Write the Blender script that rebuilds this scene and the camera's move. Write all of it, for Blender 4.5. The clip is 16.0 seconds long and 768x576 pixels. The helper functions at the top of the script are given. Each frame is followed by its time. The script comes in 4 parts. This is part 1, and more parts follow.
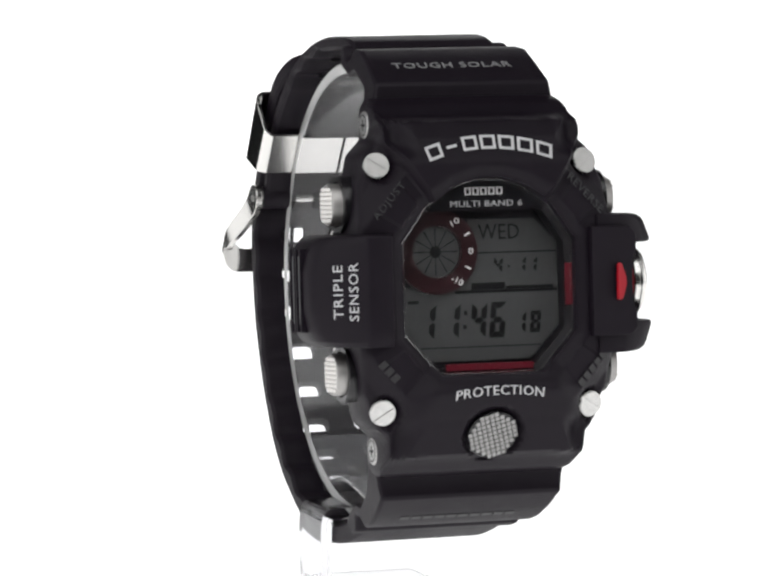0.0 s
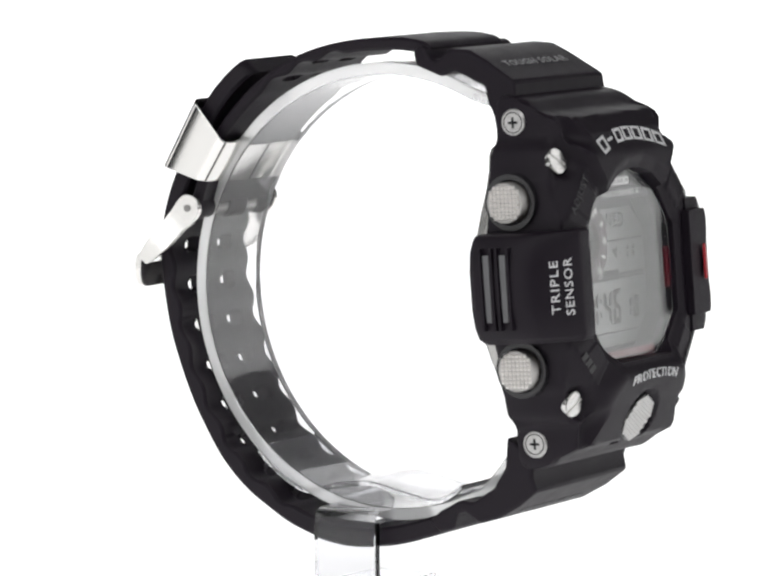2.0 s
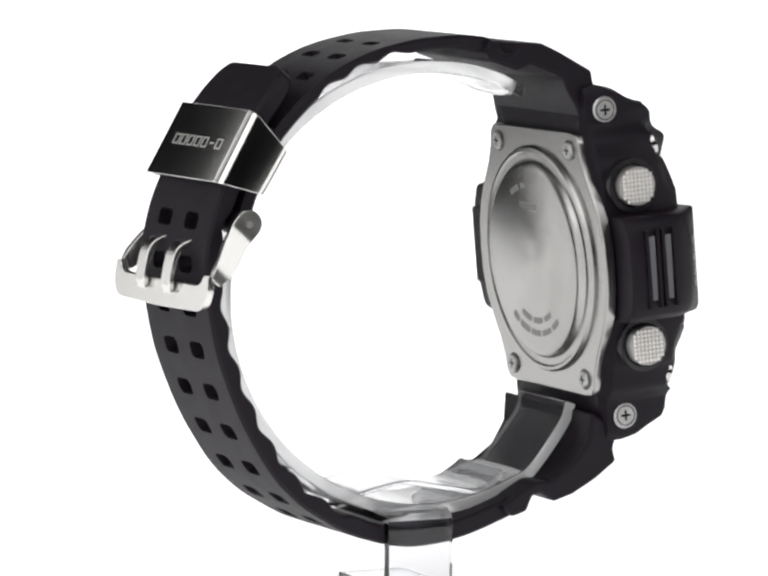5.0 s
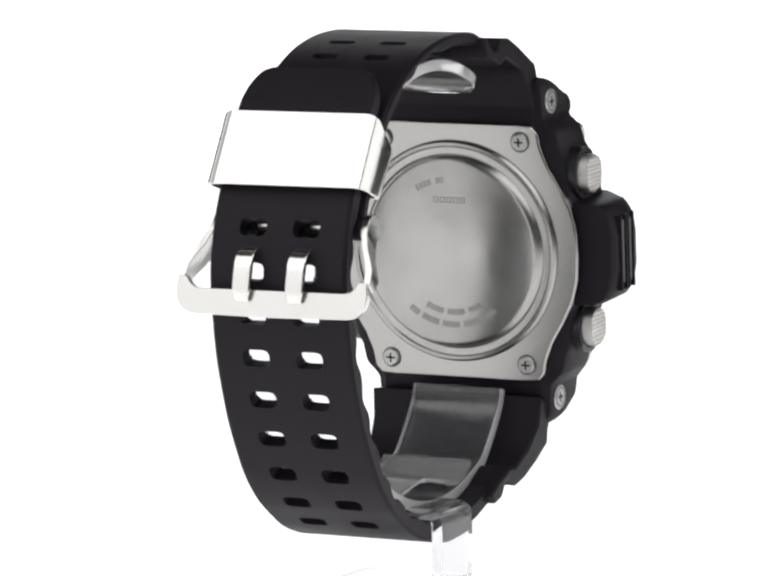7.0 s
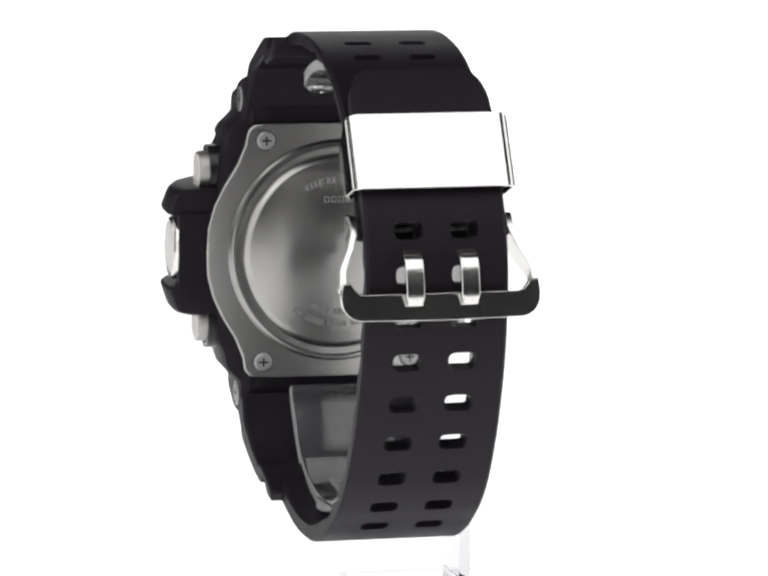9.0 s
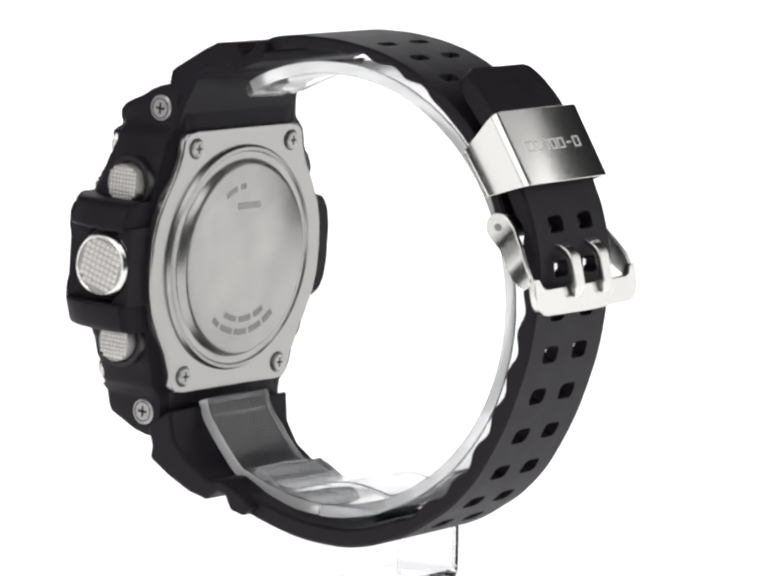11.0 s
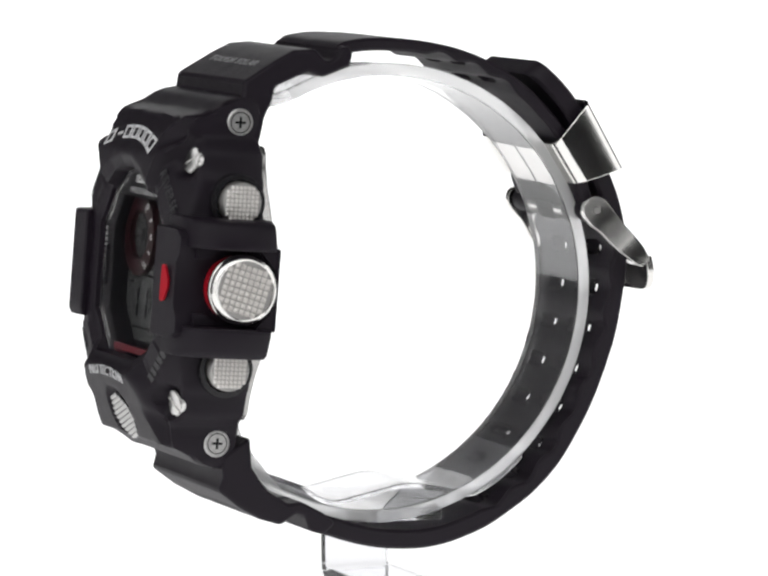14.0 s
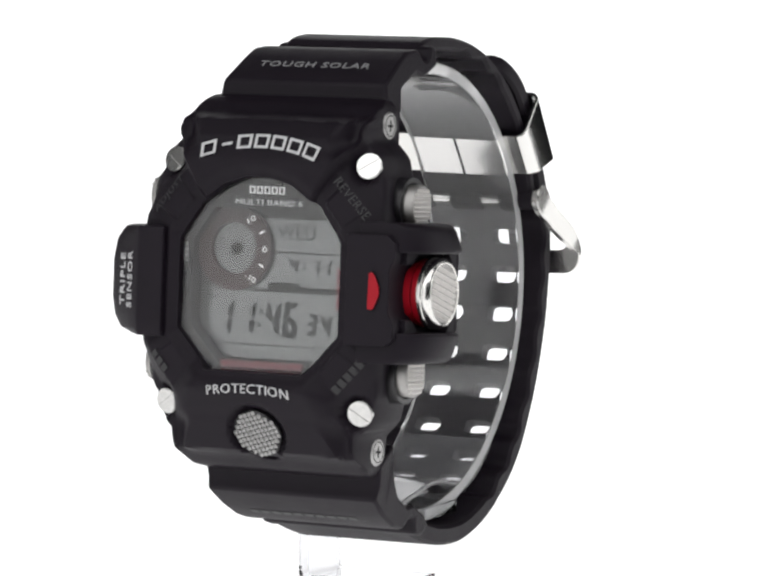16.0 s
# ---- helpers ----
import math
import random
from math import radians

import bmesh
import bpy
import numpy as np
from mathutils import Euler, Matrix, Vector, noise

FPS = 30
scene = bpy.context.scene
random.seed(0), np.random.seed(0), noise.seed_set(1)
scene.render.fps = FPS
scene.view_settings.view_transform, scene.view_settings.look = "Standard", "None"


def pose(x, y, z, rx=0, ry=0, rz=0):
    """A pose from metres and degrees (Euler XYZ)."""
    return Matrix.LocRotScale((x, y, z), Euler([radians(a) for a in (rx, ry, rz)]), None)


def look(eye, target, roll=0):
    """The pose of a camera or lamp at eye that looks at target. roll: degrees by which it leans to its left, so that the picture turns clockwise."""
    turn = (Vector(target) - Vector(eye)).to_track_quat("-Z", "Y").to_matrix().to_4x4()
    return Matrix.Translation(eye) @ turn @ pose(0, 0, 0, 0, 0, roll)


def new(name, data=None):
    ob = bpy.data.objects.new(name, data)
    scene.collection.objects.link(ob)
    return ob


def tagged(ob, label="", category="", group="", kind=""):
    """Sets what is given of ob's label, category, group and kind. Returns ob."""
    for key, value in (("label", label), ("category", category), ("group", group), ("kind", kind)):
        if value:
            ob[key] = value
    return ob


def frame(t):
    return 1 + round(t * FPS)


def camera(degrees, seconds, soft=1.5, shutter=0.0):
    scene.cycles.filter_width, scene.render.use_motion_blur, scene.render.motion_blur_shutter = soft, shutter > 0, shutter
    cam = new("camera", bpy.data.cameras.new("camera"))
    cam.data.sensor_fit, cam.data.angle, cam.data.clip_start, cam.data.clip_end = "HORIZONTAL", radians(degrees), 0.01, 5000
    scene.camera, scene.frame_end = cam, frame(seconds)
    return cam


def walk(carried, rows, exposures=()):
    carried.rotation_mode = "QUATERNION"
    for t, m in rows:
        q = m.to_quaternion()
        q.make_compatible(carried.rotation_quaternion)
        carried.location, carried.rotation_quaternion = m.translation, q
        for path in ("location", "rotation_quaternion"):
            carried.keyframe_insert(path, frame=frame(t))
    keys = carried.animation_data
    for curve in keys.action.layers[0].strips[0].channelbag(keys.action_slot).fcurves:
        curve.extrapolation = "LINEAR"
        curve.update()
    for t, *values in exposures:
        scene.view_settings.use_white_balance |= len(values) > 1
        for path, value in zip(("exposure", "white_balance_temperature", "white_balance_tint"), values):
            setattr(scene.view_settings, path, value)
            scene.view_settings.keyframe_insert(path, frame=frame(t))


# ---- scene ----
U = 0.00094            # metres per model unit (about a millimetre on the watch)
LIFT = 50.15 * U       # height of the turning axis' reference point above the table
cam = camera(9.591, 16.0, soft=2.7)
EYE = (-0.0026 * 76 * U, -755.8 * U, 79.93 * U + LIFT)
AIM = (-0.0026 * 76 * U, 0.0, LIFT)
walk(cam, [(0.0, look(EYE, AIM)), (16.0, look(EYE, AIM))])

# ---------------------------------------------------------------- light
world = bpy.data.worlds.new("studio")
scene.world = world
world.use_nodes = True
world.node_tree.nodes["Background"].inputs[0].default_value = (0.9, 0.95, 1.0, 1)
world.node_tree.nodes["Background"].inputs[1].default_value = 0.015


def softbox(name, eye, target, w, h, radiance, colour=(1, 1, 1)):
    data = bpy.data.lights.new(name, "AREA")
    data.shape, data.size, data.size_y = "RECTANGLE", w, h
    data.energy, data.color = radiance * math.pi * w * h, colour
    ob = new(name, data)
    ob.matrix_world = look(eye, target)
    return ob


def around(azimuth, elevation, dist):
    """A place round the watch: azimuth in degrees from the camera's side, positive to the right."""
    a, e = radians(azimuth), radians(elevation)
    return (dist * math.sin(a) * math.cos(e), -dist * math.cos(a) * math.cos(e), LIFT + dist * math.sin(e))


C0 = (0, 0, LIFT)
softbox("softbox_top", around(0, 55, 0.95), C0, 1.8, 0.8, 1.7)
softbox("softbox_right", around(91.5, 8, 0.9), C0, 1.05, 0.7, 1.35)
softbox("softbox_left", around(-112, 8, 0.9), C0, 0.36, 0.7, 1.3)
softbox("softbox_upper_left", around(-103, 42, 0.95), C0, 0.8, 0.42, 0.55)
softbox("softbox_upper_right", around(112, 37, 0.95), C0, 0.42, 0.4, 0.55)
softbox("softbox_front_left", around(-41, 9, 0.95), C0, 1.25, 0.9, 1.2)


# ---------------------------------------------------------------- materials
def material(name, base, rough=0.5, metal=0.0, noise_scale=0.0, vary=0.0, bump=0.0, bump_scale=4000.0, rough_vary=0.0, **extra):
    m = bpy.data.materials.new(name)
    m.use_nodes = True
    nt = m.node_tree
    b = nt.nodes["Principled BSDF"]
    b.inputs["Base Color"].default_value = (*base, 1)
    b.inputs["Roughness"].default_value = rough
    b.inputs["Metallic"].default_value = metal
    for k, v in extra.items():
        b.inputs[k.replace("_", " ")].default_value = v
    tc = nt.nodes.new("ShaderNodeTexCoord")
    if vary:
        n = nt.nodes.new("ShaderNodeTexNoise")
        n.inputs["Scale"].default_value = noise_scale
        n.inputs["Detail"].default_value = 6
        nt.links.new(tc.outputs["Object"], n.inputs["Vector"])
        r = nt.nodes.new("ShaderNodeMapRange")
        r.inputs["To Min"].default_value, r.inputs["To Max"].default_value = 1 - vary, 1 + vary
        nt.links.new(n.outputs["Fac"], r.inputs["Value"])
        mx = nt.nodes.new("ShaderNodeMix")
        mx.data_type, mx.blend_type = "RGBA", "MULTIPLY"
        mx.inputs["Factor"].default_value = 1
        mx.inputs["A"].default_value = (*base, 1)
        nt.links.new(r.outputs["Result"], mx.inputs["B"])
        nt.links.new(mx.outputs["Result"], b.inputs["Base Color"])
        if rough_vary:
            r2 = nt.nodes.new("ShaderNodeMapRange")
            r2.inputs["To Min"].default_value, r2.inputs["To Max"].default_value = rough - rough_vary, rough + rough_vary
            nt.links.new(n.outputs["Fac"], r2.inputs["Value"])
            nt.links.new(r2.outputs["Result"], b.inputs["Roughness"])
    if bump:
        n2 = nt.nodes.new("ShaderNodeTexNoise")
        n2.inputs["Scale"].default_value = bump_scale
        n2.inputs["Detail"].default_value = 3
        nt.links.new(tc.outputs["Object"], n2.inputs["Vector"])
        bp = nt.nodes.new("ShaderNodeBump")
        bp.inputs["Strength"].default_value = bump
        bp.inputs["Distance"].default_value = 0.0001
        nt.links.new(n2.outputs["Fac"], bp.inputs["Height"])
        nt.links.new(bp.outputs["Normal"], b.inputs["Normal"])
    return m


def brushed(name, base, rough, stretch, bump=0.25):
    """Metal with fine lines drawn across one axis of the thing."""
    m = material(name, base, rough, 1.0)
    nt = m.node_tree
    b = nt.nodes["Principled BSDF"]
    tc = nt.nodes.new("ShaderNodeTexCoord")
    mp = nt.nodes.new("ShaderNodeMapping")
    mp.inputs["Scale"].default_value = stretch
    n = nt.nodes.new("ShaderNodeTexNoise")
    n.inputs["Scale"].default_value, n.inputs["Detail"].default_value = 1.0, 4
    nt.links.new(tc.outputs["Object"], mp.inputs["Vector"])
    nt.links.new(mp.outputs["Vector"], n.inputs["Vector"])
    r = nt.nodes.new("ShaderNodeMapRange")
    r.inputs["To Min"].default_value, r.inputs["To Max"].default_value = rough * 0.92, rough * 1.08
    nt.links.new(n.outputs["Fac"], r.inputs["Value"])
    nt.links.new(r.outputs["Result"], b.inputs["Roughness"])
    bp = nt.nodes.new("ShaderNodeBump")
    bp.inputs["Strength"].default_value, bp.inputs["Distance"].default_value = bump, 0.00002
    nt.links.new(n.outputs["Fac"], bp.inputs["Height"])
    nt.links.new(bp.outputs["Normal"], b.inputs["Normal"])
    return m


def clear(name, ior, tint, rough=0.0, pass_through=1.0):
    m = bpy.data.materials.new(name)
    m.use_nodes = True
    b = m.node_tree.nodes["Principled BSDF"]
    b.inputs["Base Color"].default_value = (*tint, 1)
    b.inputs["Roughness"].default_value = rough
    b.inputs["IOR"].default_value = ior
    b.inputs["Transmission Weight"].default_value = pass_through
    return m


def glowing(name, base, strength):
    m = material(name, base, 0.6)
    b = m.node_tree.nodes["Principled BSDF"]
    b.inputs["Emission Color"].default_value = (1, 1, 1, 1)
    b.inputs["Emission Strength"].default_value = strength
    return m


RESIN = material("black_resin", (0.0076, 0.0049, 0.0088), 0.5, 0, 300, 0.25, 0.35, 5000, 0.08, Specular_IOR_Level=0.17)
RESIN_STRAP = material("black_strap_resin", (0.0082, 0.0054, 0.0094), 0.52, 0, 250, 0.25, 0.3, 4000, 0.08, Specular_IOR_Level=0.2)
RESIN_GLOSS = material("dark_gloss_resin", (0.012, 0.011, 0.013), 0.25, 0, 300, 0.2)
GREY_RESIN = material("grey_resin", (0.09, 0.09, 0.095), 0.45, 0, 400, 0.2)
STEEL = material("polished_steel", (0.74, 0.72, 0.70), 0.14, 1, 120, 0.04, 0, 1, 0.02)
KNURL = material("knurled_steel", (0.78, 0.76, 0.74), 0.45, 1, 900, 0.1)
GROOVE = material("dark_grooved_steel", (0.4, 0.39, 0.38), 0.5, 1, 900, 0.15)
BUTTON_KNURL = material("grey_knurled_steel", (0.45, 0.445, 0.44), 0.4, 1, 900, 0.15)
BOLT = material("bright_bolt_steel", (0.55, 0.545, 0.535), 0.2, 1, 900, 0.2)
SCREW = material("dull_screw_steel", (0.42, 0.415, 0.41), 0.4, 1, 1500, 0.45)
BRUSHED = brushed("brushed_steel", (0.74, 0.73, 0.71), 0.12, (9000, 200, 200), 0.03)
BUCKLE = material("satin_steel", (0.72, 0.71, 0.69), 0.2, 1, 120, 0.04, 0, 1, 0.02)
BRUSHED_BACK = brushed("brushed_back_steel", (0.38, 0.374, 0.365), 0.24, (300, 300, 2500), 0.02)
LID = material("turned_lid_steel", (0.38, 0.374, 0.365), 0.24, 1, 160, 0.22, 0, 1, 0.05)
ETCHED = material("etched_steel", (0.8, 0.79, 0.77), 0.34, 1, 900, 0.05)
ENGRAVED = material("engraved_dark_steel", (0.27, 0.266, 0.26), 0.45, 1, 900, 0.1)
nt = LID.node_tree
tan = nt.nodes.new("ShaderNodeTangent")
tan.direction_type, tan.axis = "RADIAL", "Y"
nt.links.new(tan.outputs["Tangent"], nt.nodes["Principled BSDF"].inputs["Tangent"])
nt.nodes["Principled BSDF"].inputs["Anisotropic"].default_value = 0.7
PRINT = material("pale_grey_print", (0.55, 0.55, 0.56), 0.5, 0, 2000, 0.15)
PRINT_WHITE = material("white_dial_print", (0.85, 0.85, 0.85), 0.5, 0, 2000, 0.1)
PRINT_DIM = material("dark_grey_print", (0.27, 0.27, 0.275), 0.5, 0, 2000, 0.3)
PRINT_BARS = material("nearly_black_raised_print", (0.012, 0.011, 0.013), 0.5, 0, 2000, 0.3)
PRINT_FAINT = material("faint_grey_print", (0.021, 0.021, 0.023), 0.5, 0, 2000, 0.3)
DIAL_BLACK = material("dial_black", (0.007, 0.006, 0.008), 0.4, 0, 800, 0.2, Specular_IOR_Level=0.3)
LCD = material("lcd_panel", (0.15, 0.154, 0.155), 0.25, 0.68, 500, 0.06)
LCD_INK = material("lcd_ink", (0.006, 0.006, 0.007), 0.5, 0, 900, 0.1, Specular_IOR_Level=0.15)
RED = material("red_paint", (0.33, 0.004, 0.013), 0.35, 0, 900, 0.12, Specular_IOR_Level=0.25)
RED_BAR = material("deep_red_print", (0.09, 0.002, 0.009), 0.35, 0, 900, 0.12)
RED_DARK = material("dark_red_ring", (0.014, 0.001, 0.0025), 0.35, 0, 900, 0.15)
GLASS = clear("mineral_glass", 1.5, (1, 1, 1))
# The few percent of white diffuse imitate the veil reflected by the ring.
ACRYLIC = clear("clear_acrylic", 1.4, (0.985, 0.985, 1.0), 0.04, 0.97)
nt = ACRYLIC.node_tree
wavy = nt.nodes.new("ShaderNodeTexNoise")
wavy.inputs["Scale"].default_value, wavy.inputs["Detail"].default_value = 60, 0
lens = nt.nodes.new("ShaderNodeBump")
lens.inputs["Strength"].default_value, lens.inputs["Distance"].default_value = 0.25, 0.0008
at = nt.nodes.new("ShaderNodeTexCoord")
nt.links.new(at.outputs["Object"], wavy.inputs["Vector"])
nt.links.new(wavy.outputs["Fac"], lens.inputs["Height"])
nt.links.new(lens.outputs["Normal"], nt.nodes["Principled BSDF"].inputs["Normal"])
ACRYLIC_POST = clear("clear_post_acrylic", 1.37, (0.86, 0.86, 0.88), 0.0, 1.0)
# White share in the colour stands in for the saddle's bright refraction.
ACRYLIC_SADDLE = clear("milky_clear_acrylic", 1.32, (0.93, 0.93, 0.95), 0.1, 0.88)
ACRYLIC_EDGE = clear("sawn_acrylic_edge", 1.4, (0.99, 0.99, 0.99), 0.25, 0.65)
# Emission added to hold sweep and table at pure white; no lamps behind them.
GLOW_SWEEP = glowing("glowing_white_sweep", (0.8, 0.8, 0.8), 1.0)
TABLE = glowing("glowing_white_table", (0.8, 0.8, 0.8), 0.78)
WALL = material("dark_studio_wall", (0.018, 0.018, 0.019), 0.9, 0, 3, 0.2)


# ---------------------------------------------------------------- helpers
def mesh_of(name, verts, faces, mat, angle=35):
    me = bpy.data.meshes.new(name)
    me.from_pydata([tuple(U * c for c in v) for v in verts], [], faces)
    me.validate()
    bm = bmesh.new()
    bm.from_mesh(me)
    bmesh.ops.remove_doubles(bm, verts=bm.verts, dist=0.00001 * U)
    bmesh.ops.recalc_face_normals(bm, faces=bm.faces)
    bm.to_mesh(me)
    bm.free()
    me.polygons.foreach_set("use_smooth", [True] * len(me.polygons))
    me.set_sharp_from_angle(angle=radians(angle))
    me.materials.append(mat)
    return me


def part(name, geo, mat, parent, label="", bevel=0.0, angle=35, seg=2):
    ob = new(name, mesh_of(name, *geo, mat, angle))
    ob.parent = parent
    if bevel:
        b = ob.modifiers.new("bevel", "BEVEL")
        b.width, b.segments, b.limit_method, b.angle_limit = bevel * U, seg, "ANGLE", radians(30)
    if label:
        tagged(ob, label)
    return ob


def merge(*geos):
    verts, faces = [], []
    for v, f in geos:
        k = len(verts)
        verts += list(v)
        faces += [tuple(i + k for i in q) for q in f]
    return verts, faces


def mapped(geo, fn):
    return [tuple(fn(*v)) for v in geo[0]], geo[1]


def prism(poly, d0, d1, fn=None):
    n = len(poly)
    v = [(a, b, d0) for a, b in poly] + [(a, b, d1) for a, b in poly]
    f = [tuple(range(n))[::-1], tuple(range(n, 2 * n))] + [(i, (i + 1) % n, n + (i + 1) % n, n + i) for i in range(n)]
    return mapped((v, f), fn) if fn else (v, f)


def circle(cx, cy, r, n=32, a0=0.0, ry=None):
    ry = r if ry is None else ry
    return [(cx + r * math.cos(a0 + 2 * math.pi * i / n), cy + ry * math.sin(a0 + 2 * math.pi * i / n)) for i in range(n)]


def lathe(profile, n=40):
    """Turn (radius, height) pairs round the third axis; the first and last are closed with a cap."""
    v, f = [], []
    for r, h in profile:
        v += [(r * math.cos(2 * math.pi * i / n), r * math.sin(2 * math.pi * i / n), h) for i in range(n)]
    for k in range(len(profile) - 1):
        f += [(k * n + i, k * n + (i + 1) % n, (k + 1) * n + (i + 1) % n, (k + 1) * n + i) for i in range(n)]
    f += [tuple(range(n))[::-1], tuple(range((len(profile) - 1) * n, len(profile) * n))]
    return v, f


def annulus(r0, r1, h0, h1, n=48):
    v, f = [], []
    for r, h in ((r0, h0), (r1, h0), (r1, h1), (r0, h1)):
        v += [(r * math.cos(2 * math.pi * i / n), r * math.sin(2 * math.pi * i / n), h) for i in range(n)]
    for k in range(4):
        m = (k + 1) % 4
        f += [(k * n + i, k * n + (i + 1) % n, m * n + (i + 1) % n, m * n + i) for i in range(n)]
    return v, f


def knurl(r, step, height):
    """A round field of small four-sided points."""
    v, f = [], []
    k = int(r / step) + 1
    for i in range(-k, k):
        for j in range(-k, k):
            x, y = (i + 0.5) * step, (j + 0.5) * step
            if math.hypot(x, y) + step * 0.2 > r:
                continue
            h, b = step * 0.43, len(v)
            v += [(x - h, y - h, 0), (x + h, y - h, 0), (x + h, y + h, 0), (x - h, y + h, 0)]
            g = h * 0.18
            v += [(x - g, y - g, height), (x + g, y - g, height), (x + g, y + g, height), (x - g, y + g, height)]
            f += [(b, b + 1, b + 5, b + 4), (b + 1, b + 2, b + 6, b + 5), (b + 2, b + 3, b + 7, b + 6), (b + 3, b, b + 4, b + 7), (b + 4, b + 5, b + 6, b + 7)]
    return v, f


def lettering(text, width, height, thick=0.12, space=1.0):
    """A line of built-in type as a solid, centred, of a given width and height."""
    cu = bpy.data.curves.new("type", "FONT")
    cu.body, cu.space_character, cu.resolution_u, cu.extrude = text, space, 2, 0.01
    ob = bpy.data.objects.new("type", cu)
    scene.collection.objects.link(ob)
    dg = bpy.context.evaluated_depsgraph_get()
    me = bpy.data.meshes.new_from_object(ob.evaluated_get(dg))
    co = [v.co.copy() for v in me.vertices]
    faces = [tuple(p.vertices) for p in me.polygons]
    bpy.data.objects.remove(ob)
    bpy.data.curves.remove(cu)
    bpy.data.meshes.remove(me)
    lo = [min(c[k] for c in co) for k in range(3)]
    hi = [max(c[k] for c in co) for k in range(3)]
    return [((c.x - (lo[0] + hi[0]) / 2) * width / (hi[0] - lo[0]), (c.y - (lo[1] + hi[1]) / 2) * height / (hi[1] - lo[1]),
             thick * (c.z - lo[2]) / (hi[2] - lo[2])) for c in co], faces


def plane_map(origin, right, up, fn=lambda p: p, bend=0.0):
    o, r, u = Vector(origin), Vector(right).normalized(), Vector(up).normalized()
    n = r.cross(u)
    return lambda a, b, c: fn(o + r * a + u * (b - bend * a * a) + n * c)


LEAN = radians(4.7)
SL, CL = math.sin(LEAN), math.cos(LEAN)


def K(p):
    """Case space (x to the crown, w up the face, n out of the face) to watch space."""
    x, w, n = p
    return (x, -30.7 + w * SL - n * CL, 3.6 + w * CL + n * SL)


def in_case(x, w, n):
    return K((x, w, n))


def side_map(x0, w0, n0, sign):
    """Local third axis points out of the case's side."""
    return lambda a, b, c: K((x0 + sign * c, w0 + b, n0 + a))


def spline(pts, step=0.6):
    """A smooth line through the points, at an even step."""
    P = [Vector(p) for p in pts]
    P = [2 * P[0] - P[1]] + P + [2 * P[-1] - P[-2]]
    out = []
    for i in range(1, len(P) - 2):
        for k in range(20):
            t = k / 20
            a, b, c, d = P[i - 1:i + 3]
            out.append(0.5 * (2 * b + (c - a) * t + (2 * a - 5 * b + 4 * c - d) * t * t + (3 * b - a - 3 * c + d) * t ** 3))
    out.append(P[-2])
    s = [0.0]
    for a, b in zip(out, out[1:]):
        s.append(s[-1] + (b - a).length)
    n = max(2, int(s[-1] / step))
    want = [s[-1] * i / n for i in range(n + 1)]
    xs, ys = [p[0] for p in out], [p[1] for p in out]
    return want, list(np.interp(want, s, xs)), list(np.interp(want, s, ys))


# ---------------------------------------------------------------- the studio
def studio():
    pts, n = [], 24
    for i in range(n + 1):
        a = math.pi / 2 * i / n
        pts.append((0.85 + 0.35 * math.sin(a), 0.35 - 0.35 * math.cos(a)))
    prof = pts + [(1.2, 0.9)]
    v, f = [], []
    for x in (-0.34, 0.44):
        v += [(x / U, y / U, z / U) for y, z in prof]
    m = len(prof)
    f = [(i, i + 1, m + i + 1, m + i) for i in range(m - 1)]
    tagged(part("backdrop", (v, f), GLOW_SWEEP, None), "evenly glowing seamless white studio backdrop sweep", "backdrop", kind="structure")
    top = prism([(-0.3 / U, -0.23 / U), (0.42 / U, -0.23 / U), (0.42 / U, 0.85 / U), (-0.3 / U, 0.85 / U)], -0.03 / U, 0)
    tagged(part("floor", top, TABLE, None), "smooth glowing white table top under the stand", "table top", kind="structure")
    w = 2.6
    for name, a, b in (("wall_front", (-w, -2.0), (w, -1.95)), ("wall_back", (-w, 1.6), (w, 1.65)), ("wall_west", (-w - 0.05, -2.0), (-w, 1.65)), ("wall_east", (w, -2.0), (w + 0.05, 1.65))):
        q = [(a[0] / U, a[1] / U), (b[0] / U, a[1] / U), (b[0] / U, b[1] / U), (a[0] / U, b[1] / U)]
        tagged(part(name, prism(q, -0.9 / U, 2.2 / U), WALL, None), "plain dark grey studio wall", "wall", kind="structure")
    q = [(-w / U, -2 / U), (w / U, -2 / U), (w / U, 1.65 / U), (-w / U, 1.65 / U)]
    tagged(part("ceiling", prism(q, 2.2 / U, 2.25 / U), WALL, None), "plain dark grey studio ceiling", "ceiling", kind="structure")
    tagged(part("ground", prism(q, -0.95 / U, -0.9 / U), WALL, None), "plain dark grey studio ground", "ground", kind="structure")


# ---------------------------------------------------------------- straps
def twist(x, y, z):
    """The strap's far side is turned a little on its ring."""
    return (x, y + 0.075 * (x + 1.5) * min(1, max(0, (y + 30) / 70)), z)


def strap_shift(y):
    return 0.5 - 1.9 * min(1, max(0, (y + 30) / 70))


